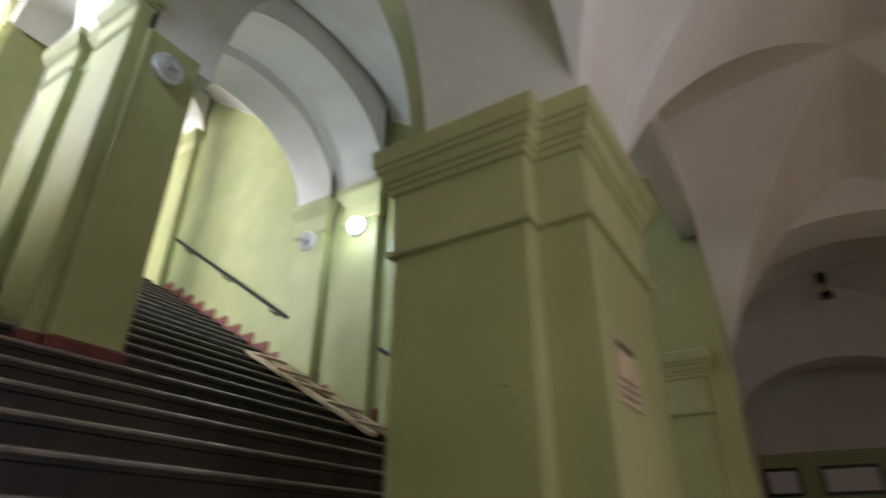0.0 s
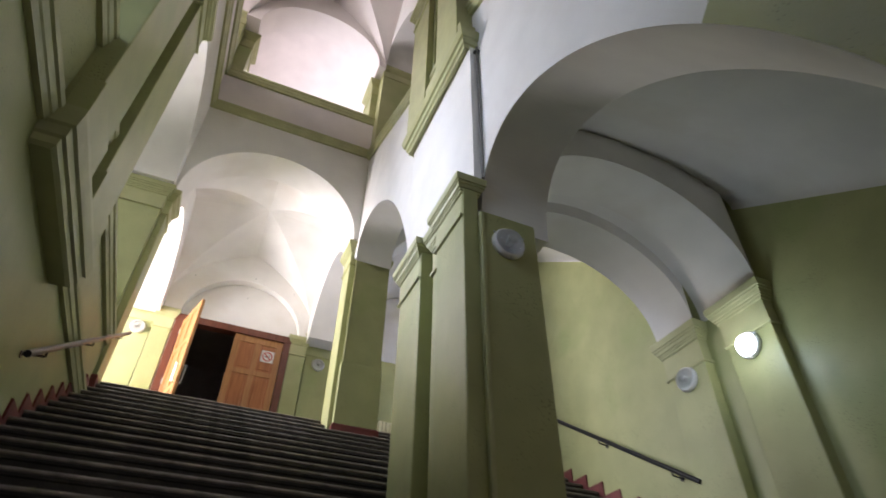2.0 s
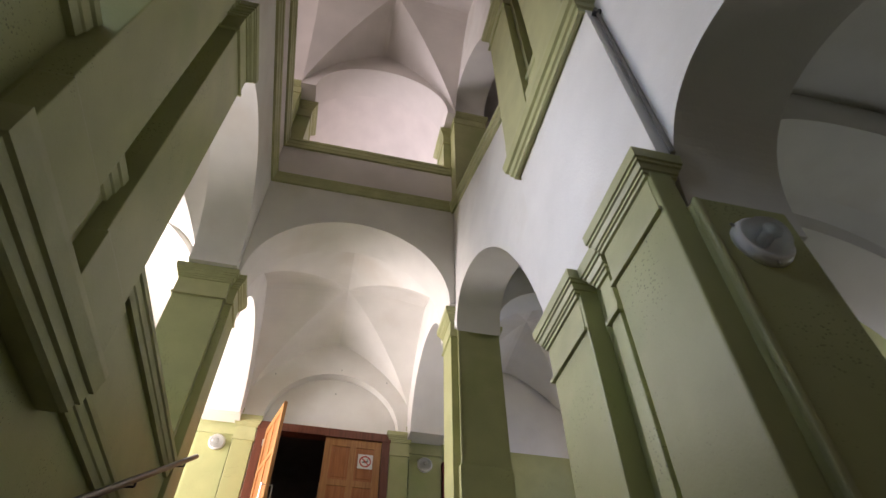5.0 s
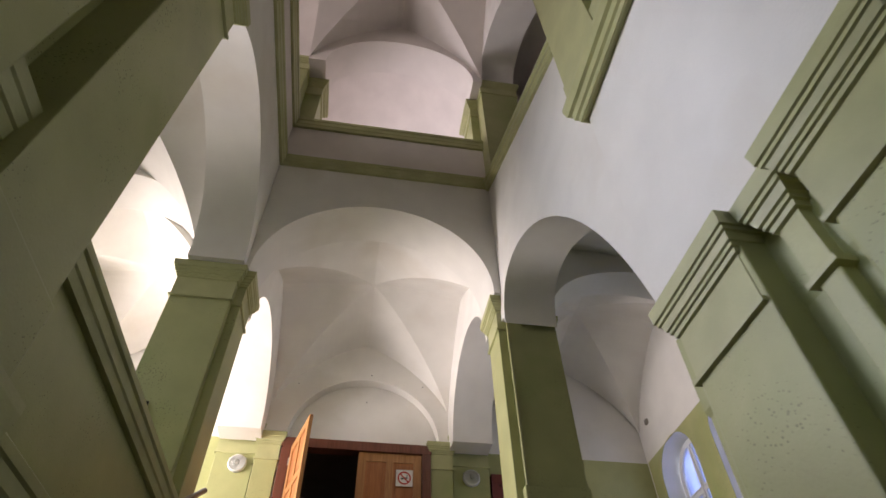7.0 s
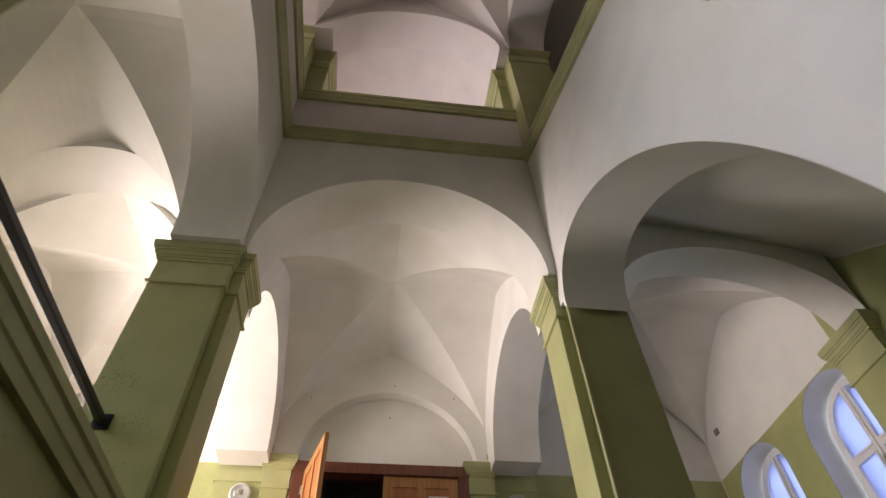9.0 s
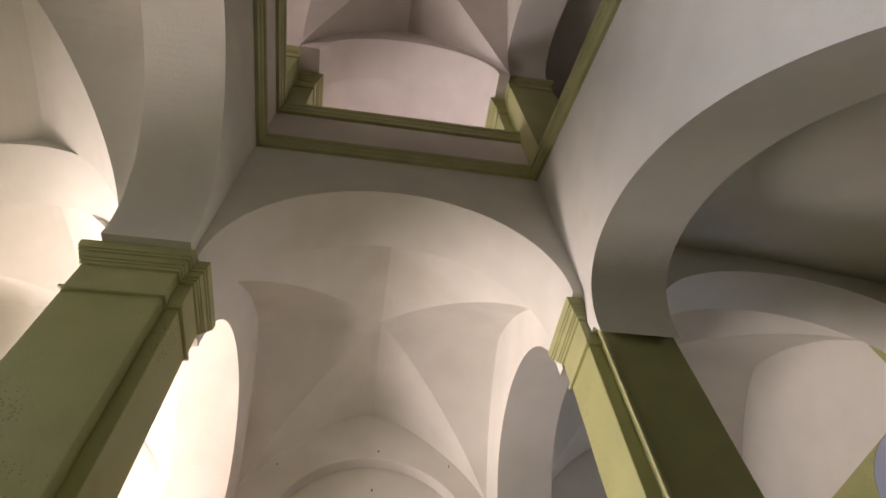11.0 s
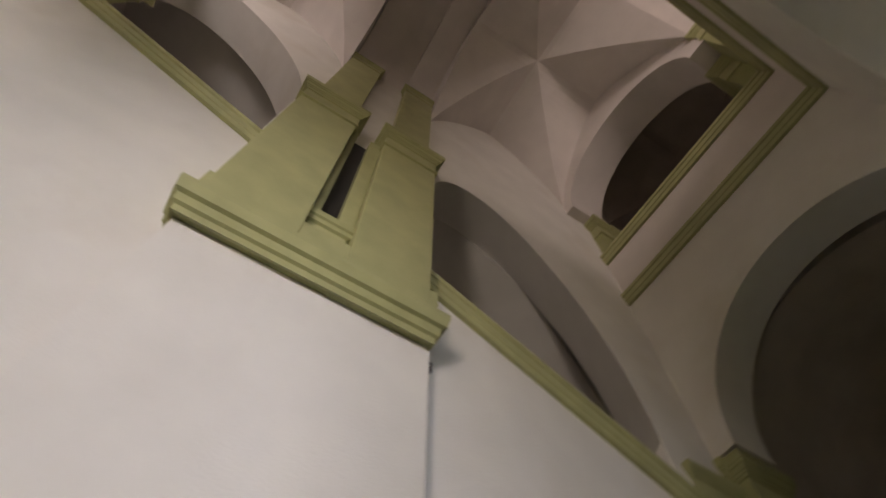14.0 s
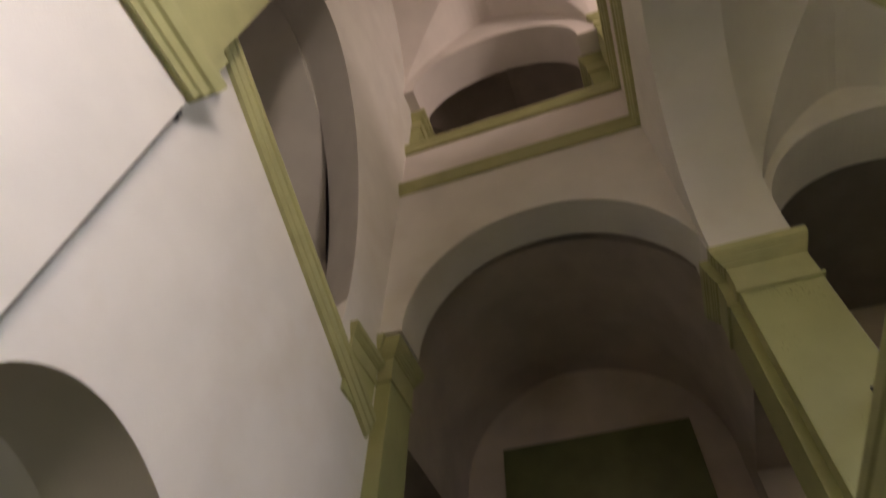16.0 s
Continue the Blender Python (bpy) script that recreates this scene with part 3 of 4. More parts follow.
def tooth_mesh(depth, rise, x0, x1):
    h = 0.1
    return slab([[(0, rise), (depth, rise), (depth, 2 * rise), (depth - h, 2 * rise + h), (depth - h, rise + h), (-h, rise + h)]], "x", x0, x1)


kinds = []
for d, r in ((TREAD, RISER),):
    kinds.append([mesh_of(step_mesh(d, r), "step", STONE), mesh_of(nose_mesh(r), "nosing", NOSE), mesh_of(tooth_mesh(d, r, -XW, -XW + 0.018), "skirting", MAROON), mesh_of(tooth_mesh(d, r, 4.432, 4.45), "skirting", MAROON)])
NSTEP = 29
spots = [(0, 5.81 - TREAD * i, LAND - RISER * (i + 1)) for i in range(NSTEP)]
for k, y, z in spots:
    st = new("step", kinds[k][0])
    st.location = (0, y, z)
    st.parent = stairs
    for nm, me in (("nosing", kinds[k][1]), ("skirting", kinds[k][2]), ("skirting", kinds[k][3])):
        if nm == "skirting" and y > 5.7:
            continue
        o = new(nm, me)
        o.parent = st
part("stair_base", slab([[(-2.25, -0.2), (5.9, -0.2), (5.9, 4.3), (-2.25, -0.19)]], "x", -1.4, 4.44), STONE, stairs)

# ---- piers ----


def pier(x0, x1, y0, y1, z0, z1, label, mat=None):
    p = thing("pier", label, "pier")
    part("shaft", boxes((x0, x1, y0, y1, z0, z1), bevel=0.008), mat or GREEN, p)
    return p


def plinth(parent, x0, x1, y0, y1, z0, h=0.12):
    return part("plinth", loft(x0, x1, y0, y1, [(z0 - 0.5, 0.02), (z0 + h - 0.02, 0.02), (z0 + h, 0.008)]), MAROON, parent, "maroon painted plinth")


def stair_at(y):
    """The height of the tread at y."""
    return LAND - RISER * (int((5.81 - 1e-6 - y) / TREAD) + 1)


P1 = pier(1.355, 1.80, 1.0, 2.58, 1.6, 4.56, "tall green painted stair pier with paired pilasters")
for y in (1.06, 1.9):
    part("pilaster", boxes((1.235, 1.36, y, y + 0.5, 1.6, 4.9), bevel=0.012), GREEN, P1)
    capital(P1, 1.235, 1.36, y + 0.03, y + 0.5, 4.94, 0.9)
    plinth(P1, 1.235, 1.36, y, y + 0.5, stair_at(y))
part("pilaster_strip", boxes((1.3, 1.36, 1.68, 1.78, 1.6, 4.9), bevel=0.01), GREEN, P1)
capital(P1, 1.3, 1.42, 1.68, 1.78, 4.93)
part("impost", loft(1.355, 1.80, 1.56, 2.58, [(4.5, 0.0), (4.53, 0.01), (4.9, 0.01)]), GREEN, P1)
plinth(P1, 1.355, 1.80, 1.0, 1.3, stair_at(1.0))
part("corner_bead", boxes((1.34, 1.372, 0.99, 1.02, 1.8, 4.55), bevel=0.01), BAND, P1)
capital(P1, 1.60, 1.80, 1.15, 1.62, 4.95)

P2 = pier(1.45, 1.99, 5.33, YFT - 0.01, 4.3, 7.37, "green painted pier at the landing corner with capital")
part("pilaster", boxes((1.36, 1.46, 5.40, 5.82, 4.3, 7.6), bevel=0.01), GREEN, P2)
part("pedestal", boxes((1.42, 2.01, 5.315, 5.86, 4.3, 5.5), bevel=0.01), GREEN, P2)
capital(P2, 1.36, 1.5, 5.40, 5.82, 7.7)
capital(P2, 1.97, 2.0, 5.42, 5.82, 7.5, 0.8)
plinth(P2, 1.42, 2.01, 5.315, 5.86, 4.5)
part("corner_bead", boxes((1.435, 1.462, 5.32, 5.345, 5.5, 7.36), bevel=0.008), BAND, P2)

L2 = pier(-2.04, -1.45, 5.31, YFT - 0.01, 4.3, 7.6, "green painted pier at the landing corner with capital")
part("pilaster", boxes((-1.46, -1.36, 5.40, 5.82, 4.3, 7.6), bevel=0.01), GREEN, L2)
part("impost", loft(-2.04, -1.45, 5.31, 5.86, [(z + 7.7, o) for z, o in CAPITAL]), BAND, L2)
capital(L2, -1.46, -1.36, 5.40, 5.82, 7.7)
plinth(L2, -1.46, -1.36, 5.40, 5.82, 4.6)

L1 = pier(-1.98, -1.50, 1.10, 2.55, 4.3, 7.6, "green painted wall pier with paired pilasters")
for y in (1.12, 1.95):
    part("pilaster", boxes((-1.51, -1.25, y, y + 0.58, 4.45, 7.6), bevel=0.01), GREEN, L1)
    capital(L1, -1.6, -1.25, y, y + 0.58, 7.7)
    part("pedestal", boxes((-1.38, -1.232, y - 0.012, y + 0.592, 4.4, 4.74), bevel=0.008), GREEN, L1)
part("corbel", loft(-1.45, -1.30, 1.14, 2.58, [(4.1, 0.0), (4.12, 0.025), (4.17, 0.03), (4.18, 0.05), (4.25, 0.055), (4.26, 0.075), (4.36, 0.09), (4.4, 0.09), (4.41, 0.07)]), BAND, L1)
part("slot_sill", loft(-1.5, -1.35, 1.71, 1.94, [(4.6, 0), (4.95, 0), (4.96, 0.015), (5.02, 0.02), (5.03, 0.03), (5.09, 0.035), (5.1, 0.045), (5.16, 0.05)]), BAND, L1)
part("capital", loft(-1.98, -1.40, 1.12, 2.54, [(z + 7.7, o) for z, o in CAPITAL]), BAND, L1)

R0 = pier(1.35, 2.0, YBT, -1.50, 0, 2.28, "green painted hall pier with moulded capital")
capital(R0, 1.35, 2.0, YBT, -1.50, 2.325, 0.93)
part("pilaster", boxes((1.275, 1.36, -1.99, -1.505, 0, 2.28), bevel=0.01), GREEN, R0)
capital(R0, 1.275, 1.5, -1.99, -1.505, 2.32, 0.93)
R0u = pier(1.45, 1.99, YBT, -1.6, LAND - 0.2, 7.3, "green painted pier of the back arch")
capital(R0u, 1.42, 1.99, YBT + 0.02, -1.58, 7.4)
part("pilaster", boxes((1.28, 1.46, YBT + 0.08, -1.62, LAND - 0.2, 7.3), bevel=0.01), GREEN, R0u)
capital(R0u, 1.28, 1.5, YBT + 0.08, -1.62, 7.39)
part("corner_shaft", boxes((1.385, 1.985, -1.56, -1.1, 6.5, 7.1), bevel=0.008), GREEN, R0u)
capital(R0u, 1.385, 1.985, -1.56, -1.1, 7.14, 0.6)
L0 = pier(-1.99, -1.45, YBT, -1.5, LAND - 0.2, 7.3, "green painted pier of the back arch")
capital(L0, -1.99, -1.45, YBT, -1.5, 7.4)
part("pilaster", boxes((-1.46, -1.38, YBT + 0.08, -1.62, LAND - 0.2, 7.3), bevel=0.01), GREEN, L0)
capital(L0, -1.5, -1.38, YBT + 0.08, -1.62, 7.39)
HP = pier(4.42, 5.3, -1.96, -1.52, 0, 2.3, "green painted hall pier with moulded capital")
capital(HP, 4.42, 5.3, -1.96, -1.52, 2.36)
HL = pier(-1.99, -1.43, YBT, -1.5, 0, 2.3, "green painted hall pier with moulded capital")
capital(HL, -1.99, -1.43, YBT, -1.5, 2.36)
# pilasters on the aisle wall
for y, z1 in ((1.13, 4.93), (1.95, 4.95), (5.34, 7.5)):
    w = thing("wall_pilaster", "pale green wall pilaster with moulded capital", "pilaster", "pilasters of the side flight")
    part("shaft", boxes((4.33, 4.46, y, y + 0.52, 1.8 if y < 3 else 4.3, z1 - 0.05), bevel=0.012), GREEN, w)
    capital(w, 4.33, 4.46, y, y + 0.52, z1)
# upper corner piers
for x0, x1, y0, y1, s in ((1.396, 1.996, 5.005, YFT - 0.01, 1), (-1.996, -1.396, 5.025, YFT - 0.01, -1), (1.42, 1.98, YBT + 0.01, -1.28, 1), (-1.996, -1.396, YBT + 0.01, -1.185, -1)):
    z0 = rake(y0) + 0.1 if s > 0 and y0 > 0 else 10.7
    u = pier(x0, x1, y0, y1, z0, 12.15, "green painted corner pier of the upper storey")
    capital(u, x0, x1, y0, y1, 12.27, 0.8)
    xa, xb = (1.27, 1.43) if s > 0 else (-1.43, -1.15)
    ya, zt = (5.31, 12.09) if y0 > 0 else (-2.1, 11.84)
    part("pilaster", boxes((xa, xb, ya, ya + 0.52, 10.7, zt - 0.08), bevel=0.008), GREEN, u)
    capital(u, xa, xb, ya, ya + 0.52, zt)
# paired pilasters of the upper storey on their corbel
U1 = thing("pilaster_pair", "pistachio paired pilasters on a moulded corbel", "pilaster")
part("corbel", loft(1.30, XW, 1.08, 2.56, [(6.84, 0.0), (6.82, 0.025), (6.87, 0.03), (6.88, 0.05), (6.95, 0.055), (6.96, 0.08), (7.04, 0.095), (7.08, 0.095), (7.09, 0.08)]), BAND, U1)
part("pedestal", loft(1.27, XW, 1.1, 2.54, [(7.09, 0.04), (7.3, 0.04), (7.32, 0.02)]), BAND, U1)
for y in (1.12, 1.99):
    part("pilaster", boxes((1.22, XW, y, y + 0.56, 7.04, 9.8), bevel=0.008), BAND, U1)
    capital(U1, 1.22, XW, y, y + 0.56, 9.95)
    part("upper_pilaster", boxes((1.3, XW, y + 0.05, y + 0.5, 9.9, 12.85), bevel=0.006), BAND, U1)
    capital(U1, 1.3, XW, y + 0.05, y + 0.5, 12.92, 0.55)
part("slot_sill", loft(1.31, XW, 1.7, 1.97, [(7.04, 0), (7.5, 0), (7.51, 0.02), (7.55, 0.025), (7.56, 0.04), (7.62, 0.045)]), BAND, U1)
# black sheet that gives the recess its shade by colour
part("slot_shade", boxes((1.395, XW + 0.003, 1.69, 2.0, 7.6, 9.6)), BLACK, U1, "black sheet for the shade in the slot between the pilasters")
part("bead", boxes((1.3, 1.39, 1.685, 1.8, 7.6, 9.6), (1.3, 1.39, 1.93, 1.985, 7.6, 9.6)), BAND, U1)

# ---- mouldings ----


def band(a, b, out, label, name="trim"):
    return structure(part(name, strip(BANDP, [(a, out), (b, out)]), BAND), label, "moulding")


for y, s in ((YF, -1), (YB, 1)):
    for z in (9.636, 10.6):
        band((-XW, y, z), (XW, y, z), (0, s, 0), "pistachio moulded band along the parapet")
for z in (9.636, 10.6):
    band((-XW, YB, z), (-XW, YF, z), (1, 0, 0), "pistachio moulded band along the parapet")
for y0, y1 in ((YB, 1.13), (2.54, YF)):
    band((XW, y0, rake(y0) - 0.03), (XW, y1, rake(y1) - 0.03), (-1, 0, 0), "pistachio raking band under the upper flight")
for y0, y1 in ((YB, 1.11), (2.54, 5.33)):
    band((-XW, y0, 5.06), (-XW, y1, 5.06), (1, 0, 0), "green moulded sill along the gallery parapet")
    structure(part("sill", boxes((-XT, -XW + 0.03, y0, y1, 5.14, 5.22)), GREEN), "green parapet top beside the gallery", "moulding")
band((-XW, 2.67, 4.22), (-XW, 5.6, 4.22), (1, 0, 0), "green moulded string course on the stair wall")
band((-XW, -4.4, 4.22), (-XW, 1.05, 4.22), (1, 0, 0), "green moulded string course on the stair wall")

# ---- lamps ----


def wall_lamp(m, lit, label):
    t = thing("wall_lamp", label, "lamp", "round bulkhead lamps")
    part("rim", lathe([(0.0, 0.0), (0.125, 0.0), (0.128, 0.02), (0.12, 0.045), (0.105, 0.05), (0.098, 0.038), (0.06, 0.022), (0.0, 0.02)]), LAMPRIM, t, smooth=True)
    part("glass", lathe([(0.1, 0.04), (0.098, 0.062), (0.085, 0.085), (0.06, 0.103), (0.03, 0.112), (0.0, 0.114)]), LAMPLIT if lit else LAMPGLASS, t, "glowing white glass" if lit else "ribbed clear glass", smooth=True)
    for k in range(3):
        a = math.pi * 2 * k / 3 + 0.5
        part("clip", tube(bmesh.new(), (0.105 * math.cos(a), 0.03, 0.105 * math.sin(a)), (0.142 * math.cos(a), 0.034, 0.142 * math.sin(a)), 0.007, 8), METAL, t)
    if not lit:
        part("bulb", lathe([(0.018, 0.021), (0.02, 0.05), (0.034, 0.07), (0.03, 0.085), (0.0, 0.095)], 16), LAMPRIM, t, smooth=True)
    t.matrix_world = m
    return t


OFF = "round white enamel wall lamp with unlit glass dome"
wall_lamp(pose(1.55, 1.0, 4.29, 0, 0, 180), False, OFF)
wall_lamp(pose(4.33, 2.21, 4.406, 0, 0, 90), False, OFF)
wall_lamp(pose(4.33, 1.41, 4.38, 0, 0, 90), True, "round white wall lamp glowing bright")
wall_lamp(pose(1.69, 8.66, 7.15, 0, 0, 180), False, OFF)
wall_lamp(pose(-1.63, 8.66, 7.17, 0, 0, 180), False, OFF)

# pilasters beside the door
for s in (-1, 1):
    w = thing("door_pilaster", "pale green pilaster with capital beside the door", "pilaster", "pilasters beside the door")
    a, b = sorted((s * 1.42, s * 1.96))
    part("shaft", boxes((a, b, 8.66, 8.8, LAND, 7.7), bevel=0.01), GREEN, w)
    capital(w, a, b, 8.66, 8.8, 7.78)
    c, d = sorted((s * 1.085, s * 1.4))
    part("half_pilaster", boxes((c, d, 8.56, 8.7, LAND, 7.5), bevel=0.01), GREEN, w)
    capital(w, c, d, 8.56, 8.7, 7.62, 0.9)
    part("plinth", boxes((a - 0.01, b + 0.01, 8.64, 8.8, LAND, LAND + 0.12)), MAROON, w)

# ---- handrails ----


def handrail(label, a, b, wall_x, r=0.024):
    h = thing("handrail", label, "handrail", "wall handrails")
    a, b = Vector(a), Vector(b)
    part("rail", tube(bmesh.new(), a, b, r, 16), RAIL, h, smooth=False)
    s = 1 if wall_x > a.x else -1
    for f in (0.12, 0.5, 0.88):
        p = a.lerp(b, f)
        bm = bmesh.new()
        tube(bm, p + Vector((0, 0, -r)), p + Vector((0, 0, -0.06)), 0.008, 8)
        tube(bm, p + Vector((0, 0, -0.06)), Vector((wall_x, p.y, p.z - 0.075)), 0.008, 8)
        part("bracket", bm, RAIL, h)
        part("rosette", tube(bmesh.new(), (wall_x - s * 0.008, p.y, p.z - 0.075), (wall_x, p.y, p.z - 0.075), 0.028, 12), RAIL, h)
    return h


handrail("dark round steel handrail on the green wall", (-1.26, 2.4, 3.46), (-1.26, 5.72, 5.48), -XW)
handrail("dark round steel handrail on the green wall", (4.33, 2.4, 3.44), (4.33, 5.15, 5.28), 4.45)
handrail("dark round steel handrail on the green wall", (4.33, 1.0, 2.84), (4.33, -1.3, 1.36), 4.45)
for y0, y1 in ((2.55, 5.31), (-1.5, 1.1)):
    g = thing("parapet_rail", "thin dark steel rail between the gallery piers", "handrail", "gallery rails")
    part("rail", boxes((-1.9, -1.85, y0, y1, 5.95, 6.0), bevel=0.008), RAIL, g)
    for y, d in ((y0, 0.012), (y1, -0.012)):
        part("flange", boxes((-1.93, -1.82, *sorted((y, y + d)), 5.92, 6.03)), RAIL, g)

# ---- doors ----


def door_leaf(parent, m, w, h, sign=False):
    """A panelled leaf, hinged at its origin, opening along x."""
    st = 0.115
    hub = part("door_leaf", boxes((0, st, -0.024, 0.024, 0, h), (w - st, w, -0.024, 0.024, 0, h), (w / 2 - 0.05, w / 2 + 0.05, -0.023, 0.023, 0.0, h)), WOOD, parent, "pale varnished stiles")
    hub.matrix_basis = m
    rows = ((0.0, 0.2), (0.92, 1.05), (h - 0.78, h - 0.68), (h - 0.13, h))
    for a, b in rows:
        part("rail", boxes((st, w / 2 - 0.05, -0.022, 0.022, a, b), (w / 2 + 0.05, w - st, -0.022, 0.022, a, b)), WOOD, hub)
    for (a, b), (c, d) in zip(rows, rows[1:]):
        for x0, x1 in ((st, w / 2 - 0.05), (w / 2 + 0.05, w - st)):
            part("panel", loft(x0 + 0.0, x1, -0.008, 0.008, [(b, 0.0), (c, 0.0)]), PANEL, hub, "darker red-brown panel")
            part("panel_field", boxes((x0 + 0.04, x1 - 0.04, -0.014, 0.014, b + 0.04, c - 0.04), bevel=0.005), PANEL, hub)
    return hub


dr = thing("door_1", "varnished wooden double door with one leaf standing open", "door", kind="structure")
part("door_frame", boxes((-1.06, -0.93, 8.54, 8.72, LAND, 7.5), bevel=0.006), FRAME, dr, "dark red-brown stained frame")
part("door_frame", boxes((0.95, 1.08, 8.54, 8.72, LAND, 7.5), bevel=0.006), FRAME, dr)
part("door_head", boxes((-1.07, 1.09, 8.535, 8.72, 7.42, 7.56), bevel=0.006), FRAME, dr)
part("door_stop", boxes((-0.935, -0.88, 8.64, 8.72, LAND, 7.42), (0.9, 0.955, 8.64, 8.72, LAND, 7.42)), FRAME, dr)
LW, LH = 0.915, 2.585
right_leaf = door_leaf(dr, pose(0.945, 8.6, LAND + 0.012, 0, 0, 180), LW, LH)
left_leaf = door_leaf(dr, pose(-0.9, 8.53, LAND + 0.012, 0, 0, -74), LW, LH)
for s in (-1, 1):
    bm = bmesh.new()
    y = s * 0.075
    tube(bm, (LW - 0.06, s * 0.02, 1.02), (LW - 0.06, y, 1.02), 0.009, 8)
    tube(bm, (LW - 0.06, s * 0.02, 1.32), (LW - 0.06, y, 1.32), 0.009, 8)
    tube(bm, (LW - 0.06, y, 1.0), (LW - 0.06, y, 1.34), 0.011, 10)
    part("handle", bm, METAL, left_leaf, "bright bow handle")
for z in (0.3, 1.3, 2.3):
    part("hinge", tube(bmesh.new(), (-0.005, -0.03, z), (-0.005, -0.03, z + 0.1), 0.012, 8), METAL, left_leaf)
# no-smoking sign on the closed leaf
sg = thing("sign", "square white no smoking sign with red ring", "sign")
part("plate", boxes((-0.12, 0.12, -0.003, 0.0, -0.12, 0.12)), SIGNW, sg)
ring = lathe([(0.075, -0.004), (0.095, -0.004), (0.095, -0.007), (0.075, -0.007), (0.075, -0.004)], 32)
part("ring", ring, SIGNR, sg, "red ring")
bar = part("bar", boxes((-0.08, 0.08, -0.0075, -0.0045, -0.009, 0.009)), SIGNR, sg)
bar.rotation_euler = (0, radians(45), 0)
ci = part("cigarette", boxes((-0.05, 0.045, -0.005, -0.0032, -0.014, 0.006)), BLACK, sg)
ci.rotation_euler = (0, radians(-12), 0)
part("smoke", boxes((0.03, 0.036, -0.005, -0.0032, 0.015, 0.05), (0.042, 0.048, -0.005, -0.0032, 0.012, 0.042)), BLACK, sg)
sg.location = (0.7, 8.57, 7.06)
# second door in the end wall
d2 = thing("door_2", "maroon painted door in the end wall of the landing", "door", kind="structure")
part("door_leaf", boxes((2.1, 2.82, 8.72, 8.765, LAND, 7.1)), MAROON, d2)
part("door_frame", boxes((2.0, 2.1, 8.68, 8.77, LAND, 7.2), (2.82, 2.92, 8.68, 8.77, LAND, 7.2), (2.0, 2.92, 8.675, 8.77, 7.1, 7.25)), MAROON, d2)
part("handle", tube(bmesh.new(), (2.17, 8.66, 5.85), (2.17, 8.72, 5.85), 0.014, 10), METAL, d2)

# ---- windows of the landing ----


def arched_window(name, label, y0, y1, z0, zs, rise, x0, x1, glass):
    w = thing(name, label, "window", kind="structure")
    yc, f = (y0 + y1) / 2, 0.085
    out = [(y0, z0), (y1, z0)] + arc(y1, zs, y0, zs, rise)
    inn = [(y0 + f, z0 + f), (y1 - f, z0 + f)] + arc(y1 - f, zs, y0 + f, zs, rise - f)
    part("window_frame", slab([out, inn], "x", x0, x1), SASH, w)
    part("mullion", boxes((x0 + 0.004, x1 - 0.004, yc - 0.05, yc + 0.05, z0 + 0.03, zs + rise - 0.03)), SASH, w)
    part("muntin", boxes((x0 + 0.008, x1 - 0.008, y0 + 0.06, y1 - 0.06, zs - 0.95, zs - 0.9)), SASH, w)
    part("meeting_bead", boxes((x0 - 0.012, x0 + 0.004, yc - 0.012, yc + 0.012, z0 + 0.05, zs + rise - 0.08)), SASH, w)
    part("transom", boxes((x0 + 0.002, x1 - 0.002, y0 + 0.03, y1 - 0.03, zs - 0.3, zs - 0.23)), SASH, w)
    n = 10
    for a, b in ((y0 + f, yc - 0.05), (yc + 0.05, y1 - f)):
        part("pane", boxes((x0 + 0.03, x0 + 0.034, a, b, z0 + f, zs - 0.3)), glass, w)
        r, h = (y1 - y0) / 2 - f, rise - f
        up = [(a, zs - 0.23), (b, zs - 0.23)]
        for k in range(n + 1):
            y = b + (a - b) * k / n
            up.append((y, zs + h * math.sqrt(max(0, 1 - ((y - yc) / r) ** 2))))
        part("pane", slab([up], "x", x0 + 0.03, x0 + 0.034), glass, w)
        part("glazing_bead", boxes((x0 - 0.008, x0 + 0.03, a, a + 0.02, z0 + f, zs - 0.3), (x0 - 0.008, x0 + 0.03, b - 0.02, b, z0 + f, zs - 0.3), (x0 - 0.008, x0 + 0.03, a, b, zs - 0.24, zs - 0.215)), SASH, w)
    for o in w.children:
        if o.name.startswith("pane"):
            o.visible_shadow = False
    part("latch", boxes((x0 - 0.02, x0, yc - 0.012, yc + 0.012, zs - 0.5, zs - 0.38)), METAL, w)
    return w


arched_window("window_1", "round-headed white casement window with frosted panes", 6.02, 6.94, 5.52, 7.1, 0.48, 4.86, 4.92, FROST)
arched_window("window_2", "round-headed white casement window with frosted panes", 7.48, 8.42, 5.52, 7.12, 0.48, 4.86, 4.92, FROST)
for nm, a, b, r in (("window_3", 6.22, 8.18, 0.88), ("window_4", 3.22, 4.68, 0.68), ("window_5", -0.98, 0.48, 0.68)):
    arched_window(nm, "tall round-headed white gallery window", a, b, 5.42, 7.38, r, -4.62, -4.56, GLASS)

# ---- small things ----
rd = thing("radiator", "cream cast iron radiator hung on the end wall", "radiator")
for k in range(8):
    part("rib", loft(3.05 + 0.075 * k, 3.09 + 0.075 * k, 8.62, 8.7, [(5.3, 0.0), (5.34, 0.012), (6.2, 0.012), (6.25, 0.0)]), RADI, rd)
part("pipe", tube(bmesh.new(), (3.03, 8.66, 5.36), (3.66, 8.66, 5.36), 0.016, 8), RADI, rd)
for k in (3.12, 3.57):
    part("wall_bracket", boxes((k - 0.015, k + 0.015, 8.68, 8.775, 5.4, 5.43)), RADI, rd)

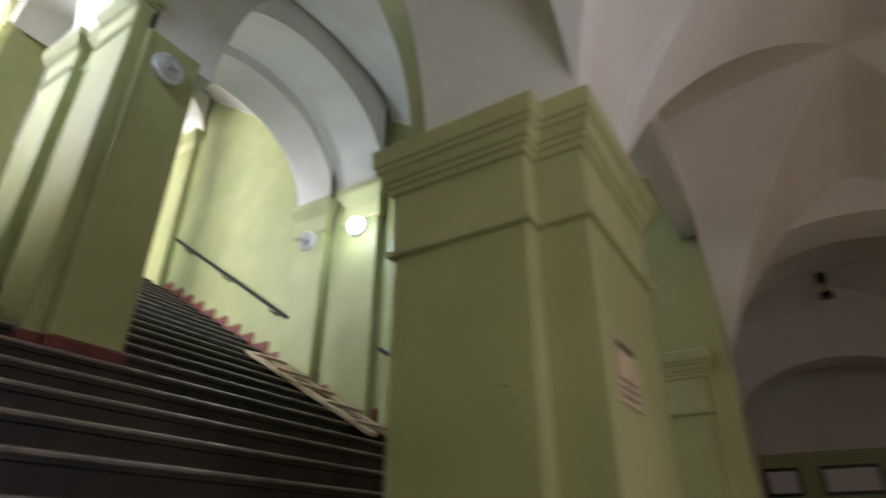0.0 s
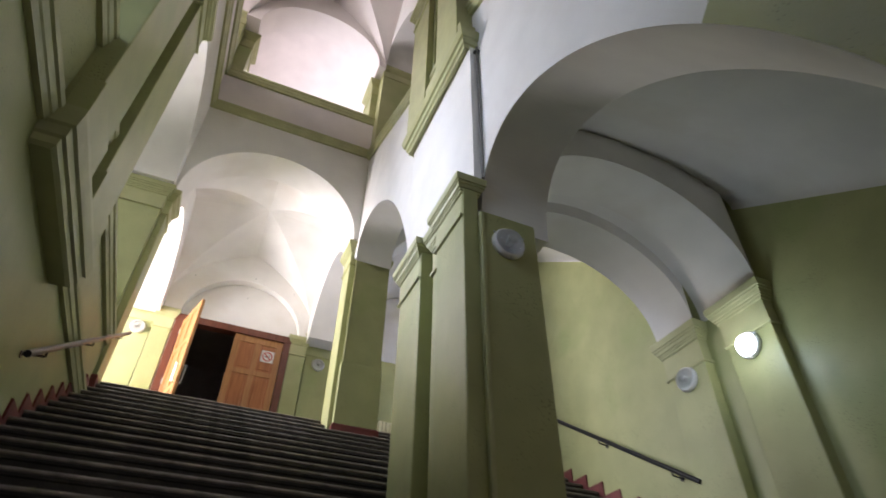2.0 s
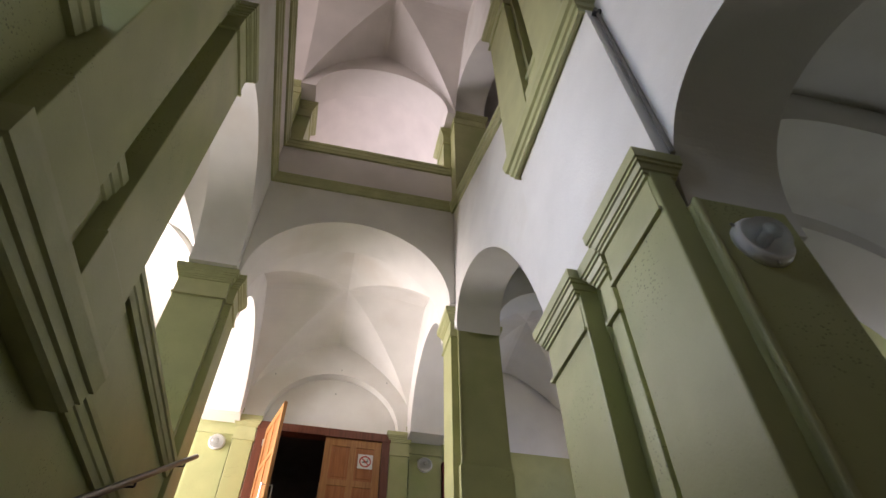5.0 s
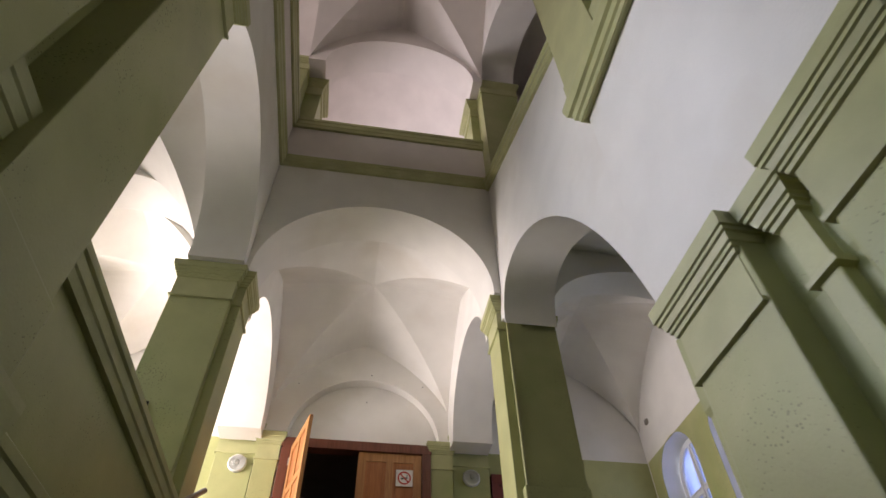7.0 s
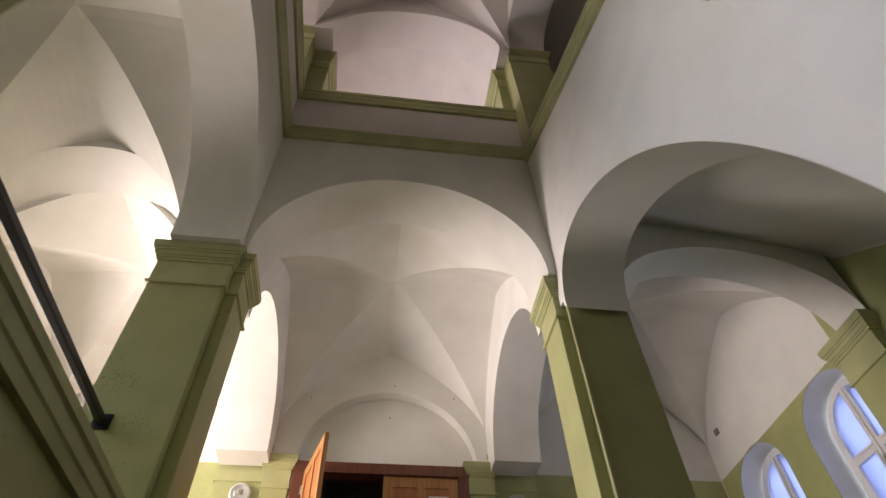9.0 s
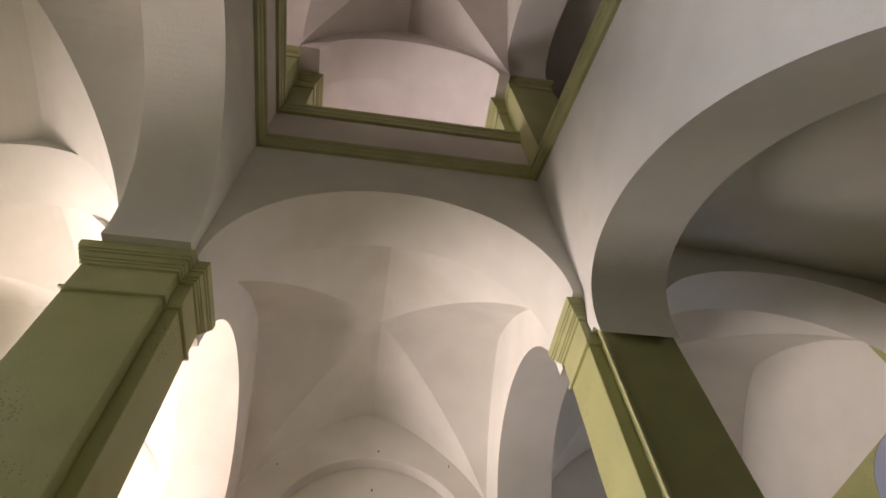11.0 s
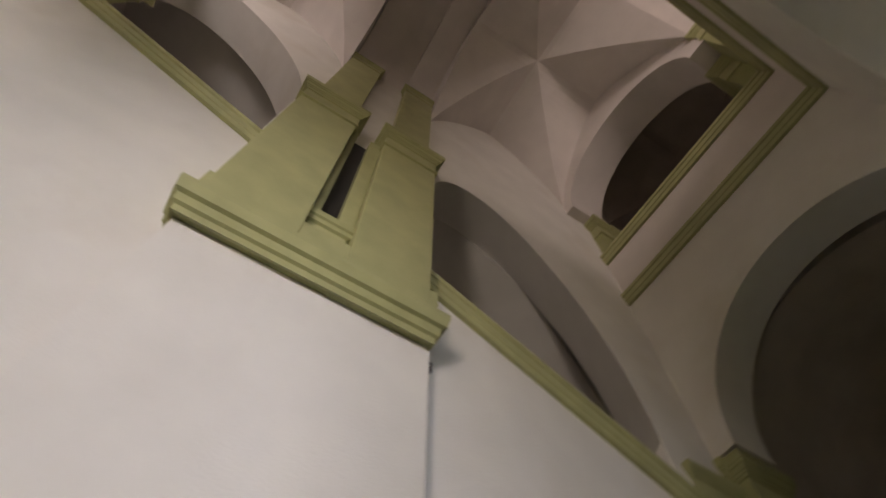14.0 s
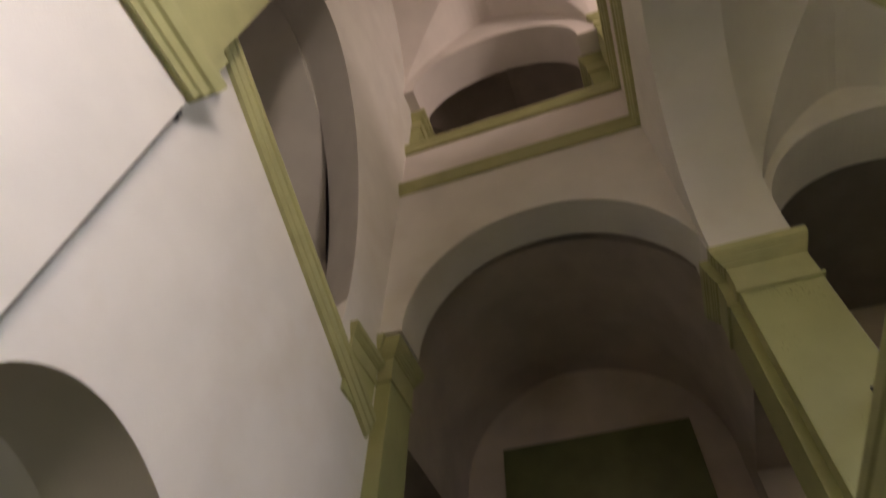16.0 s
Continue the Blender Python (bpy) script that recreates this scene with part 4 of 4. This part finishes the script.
lad = thing("wooden_ramp", "pale plank ramp with cross battens lying on the side steps", "ramp")
sl = math.atan2(RISER, TREAD)
for x in (3.85, 4.2):
    part("plank", boxes((x - 0.06, x + 0.06, -1.0, 1.0, 0.0, 0.035), bevel=0.004), PLANK, lad)
for k in range(5):
    part("batten", boxes((3.8, 4.26, -0.85 + 0.42 * k, -0.79 + 0.42 * k, 0.036, 0.062), bevel=0.003), PLANK, lad)
lad.rotation_euler = (sl, 0, 0)
lad.location = (0, 1.5, LAND - (5.81 - 1.5) * RISER / TREAD + 0.02)

jb = thing("junction_box", "small grey square junction box on the white wall", "box")
part("cover", boxes((4.57, 4.604, 8.38, 8.46, 8.12, 8.2), bevel=0.005), DARK, jb)
for x, y, z in ((0.08, 8.78, 8.36), (-1.0, 8.6, 8.5), (0.95, 8.6, 8.6), (0.12, 8.6, 8.75)):
    n = thing("nail", "small rusty nail in white plaster", "nail", "nails over the door")
    part("shank", tube(bmesh.new(), (x, y - 0.025, z), (x, y + 0.01, z), 0.006, 6), RAIL, n)
ck = thing("wire", "short painted wire hanging over the door", "wire")
bm = tube(bmesh.new(), (0.02, 8.775, 7.62), (0.02, 8.775, 7.78), 0.006, 6)
tube(bm, (0.02, 8.775, 7.78), (0.06, 8.775, 7.84), 0.005, 6)
part("lead", bm, WHITE, ck)

# thin dark strip down the wall panel's edge, put in for its shade
cd = thing("conduit", "thin dark strip for the shade at the wall panel edge", "conduit")
part("pipe", tube(bmesh.new(), (XW - 0.014, 1.025, 4.95), (XW - 0.014, 1.025, 6.85), 0.014, 8), DARK, cd)

# framed pictures at the end of the hall
for y, w in ((-2.06, 0.4), (-2.78, 0.62)):
    p = thing("picture", "framed glazed board on the hall end wall", "picture", "framed boards in the hall")
    a, b, c, d = y - w / 2, y + w / 2, 1.62, 1.95
    part("frame", slab([[(a, c), (b, c), (b, d), (a, d)], [(a + 0.04, c + 0.04), (b - 0.04, c + 0.04), (b - 0.04, d - 0.04), (a + 0.04, d - 0.04)]], "x", 8.53, 8.579), RAIL, p)
    # plain white, with the glass's window reflection put into its colour
    part("print", boxes((8.56, 8.578, a + 0.03, b - 0.03, c + 0.03, d - 0.03)), SIGNW, p)
for x, z, w, h in ((1.42, 1.38, 0.2, 0.19),):
    p = thing("notice", "yellowed printed paper notice on the hall pier", "notice", "paper notices")
    part("sheet", boxes((x, x + w, YBT - 0.006, YBT - 0.002, z, z + h)), PAPER, p)
    part("heading", boxes((x + 0.02, x + w - 0.02, YBT - 0.008, YBT - 0.006, z + h - 0.035, z + h - 0.015)), BLACK, p)
    for k in range(3):
        part("text_line", boxes((x + 0.025, x + w - 0.03, YBT - 0.0075, YBT - 0.006, z + 0.02 + 0.022 * k, z + 0.026 + 0.022 * k)), BLACK, p)
fx = thing("ceiling_lamp", "small dark unlit lamp fitting under the hall vault", "lamp")
part("rose", tube(bmesh.new(), (6.9, -3.0, 3.72), (6.9, -3.0, 3.62), 0.05, 12), RAIL, fx)
part("stem", tube(bmesh.new(), (6.9, -3.0, 3.63), (6.9, -3.0, 3.49), 0.01, 8), RAIL, fx)
part("shade", tube(bmesh.new(), (6.9, -3.0, 3.5), (6.9, -3.0, 3.44), 0.06, 16), RAIL, fx)
# dark disc and stub that stand for the shaded spot below the corbel
hk = thing("hook", "small dark disc and stub for the shade under the corbel", "hook")
bm = tube(bmesh.new(), (XW, 1.03, 6.76), (1.36, 1.03, 6.76), 0.02, 8)
part("shank", bm, RAIL, hk)
part("plate", tube(bmesh.new(), (XW, 1.03, 6.76), (XW - 0.012, 1.03, 6.76), 0.04, 12), RAIL, hk)
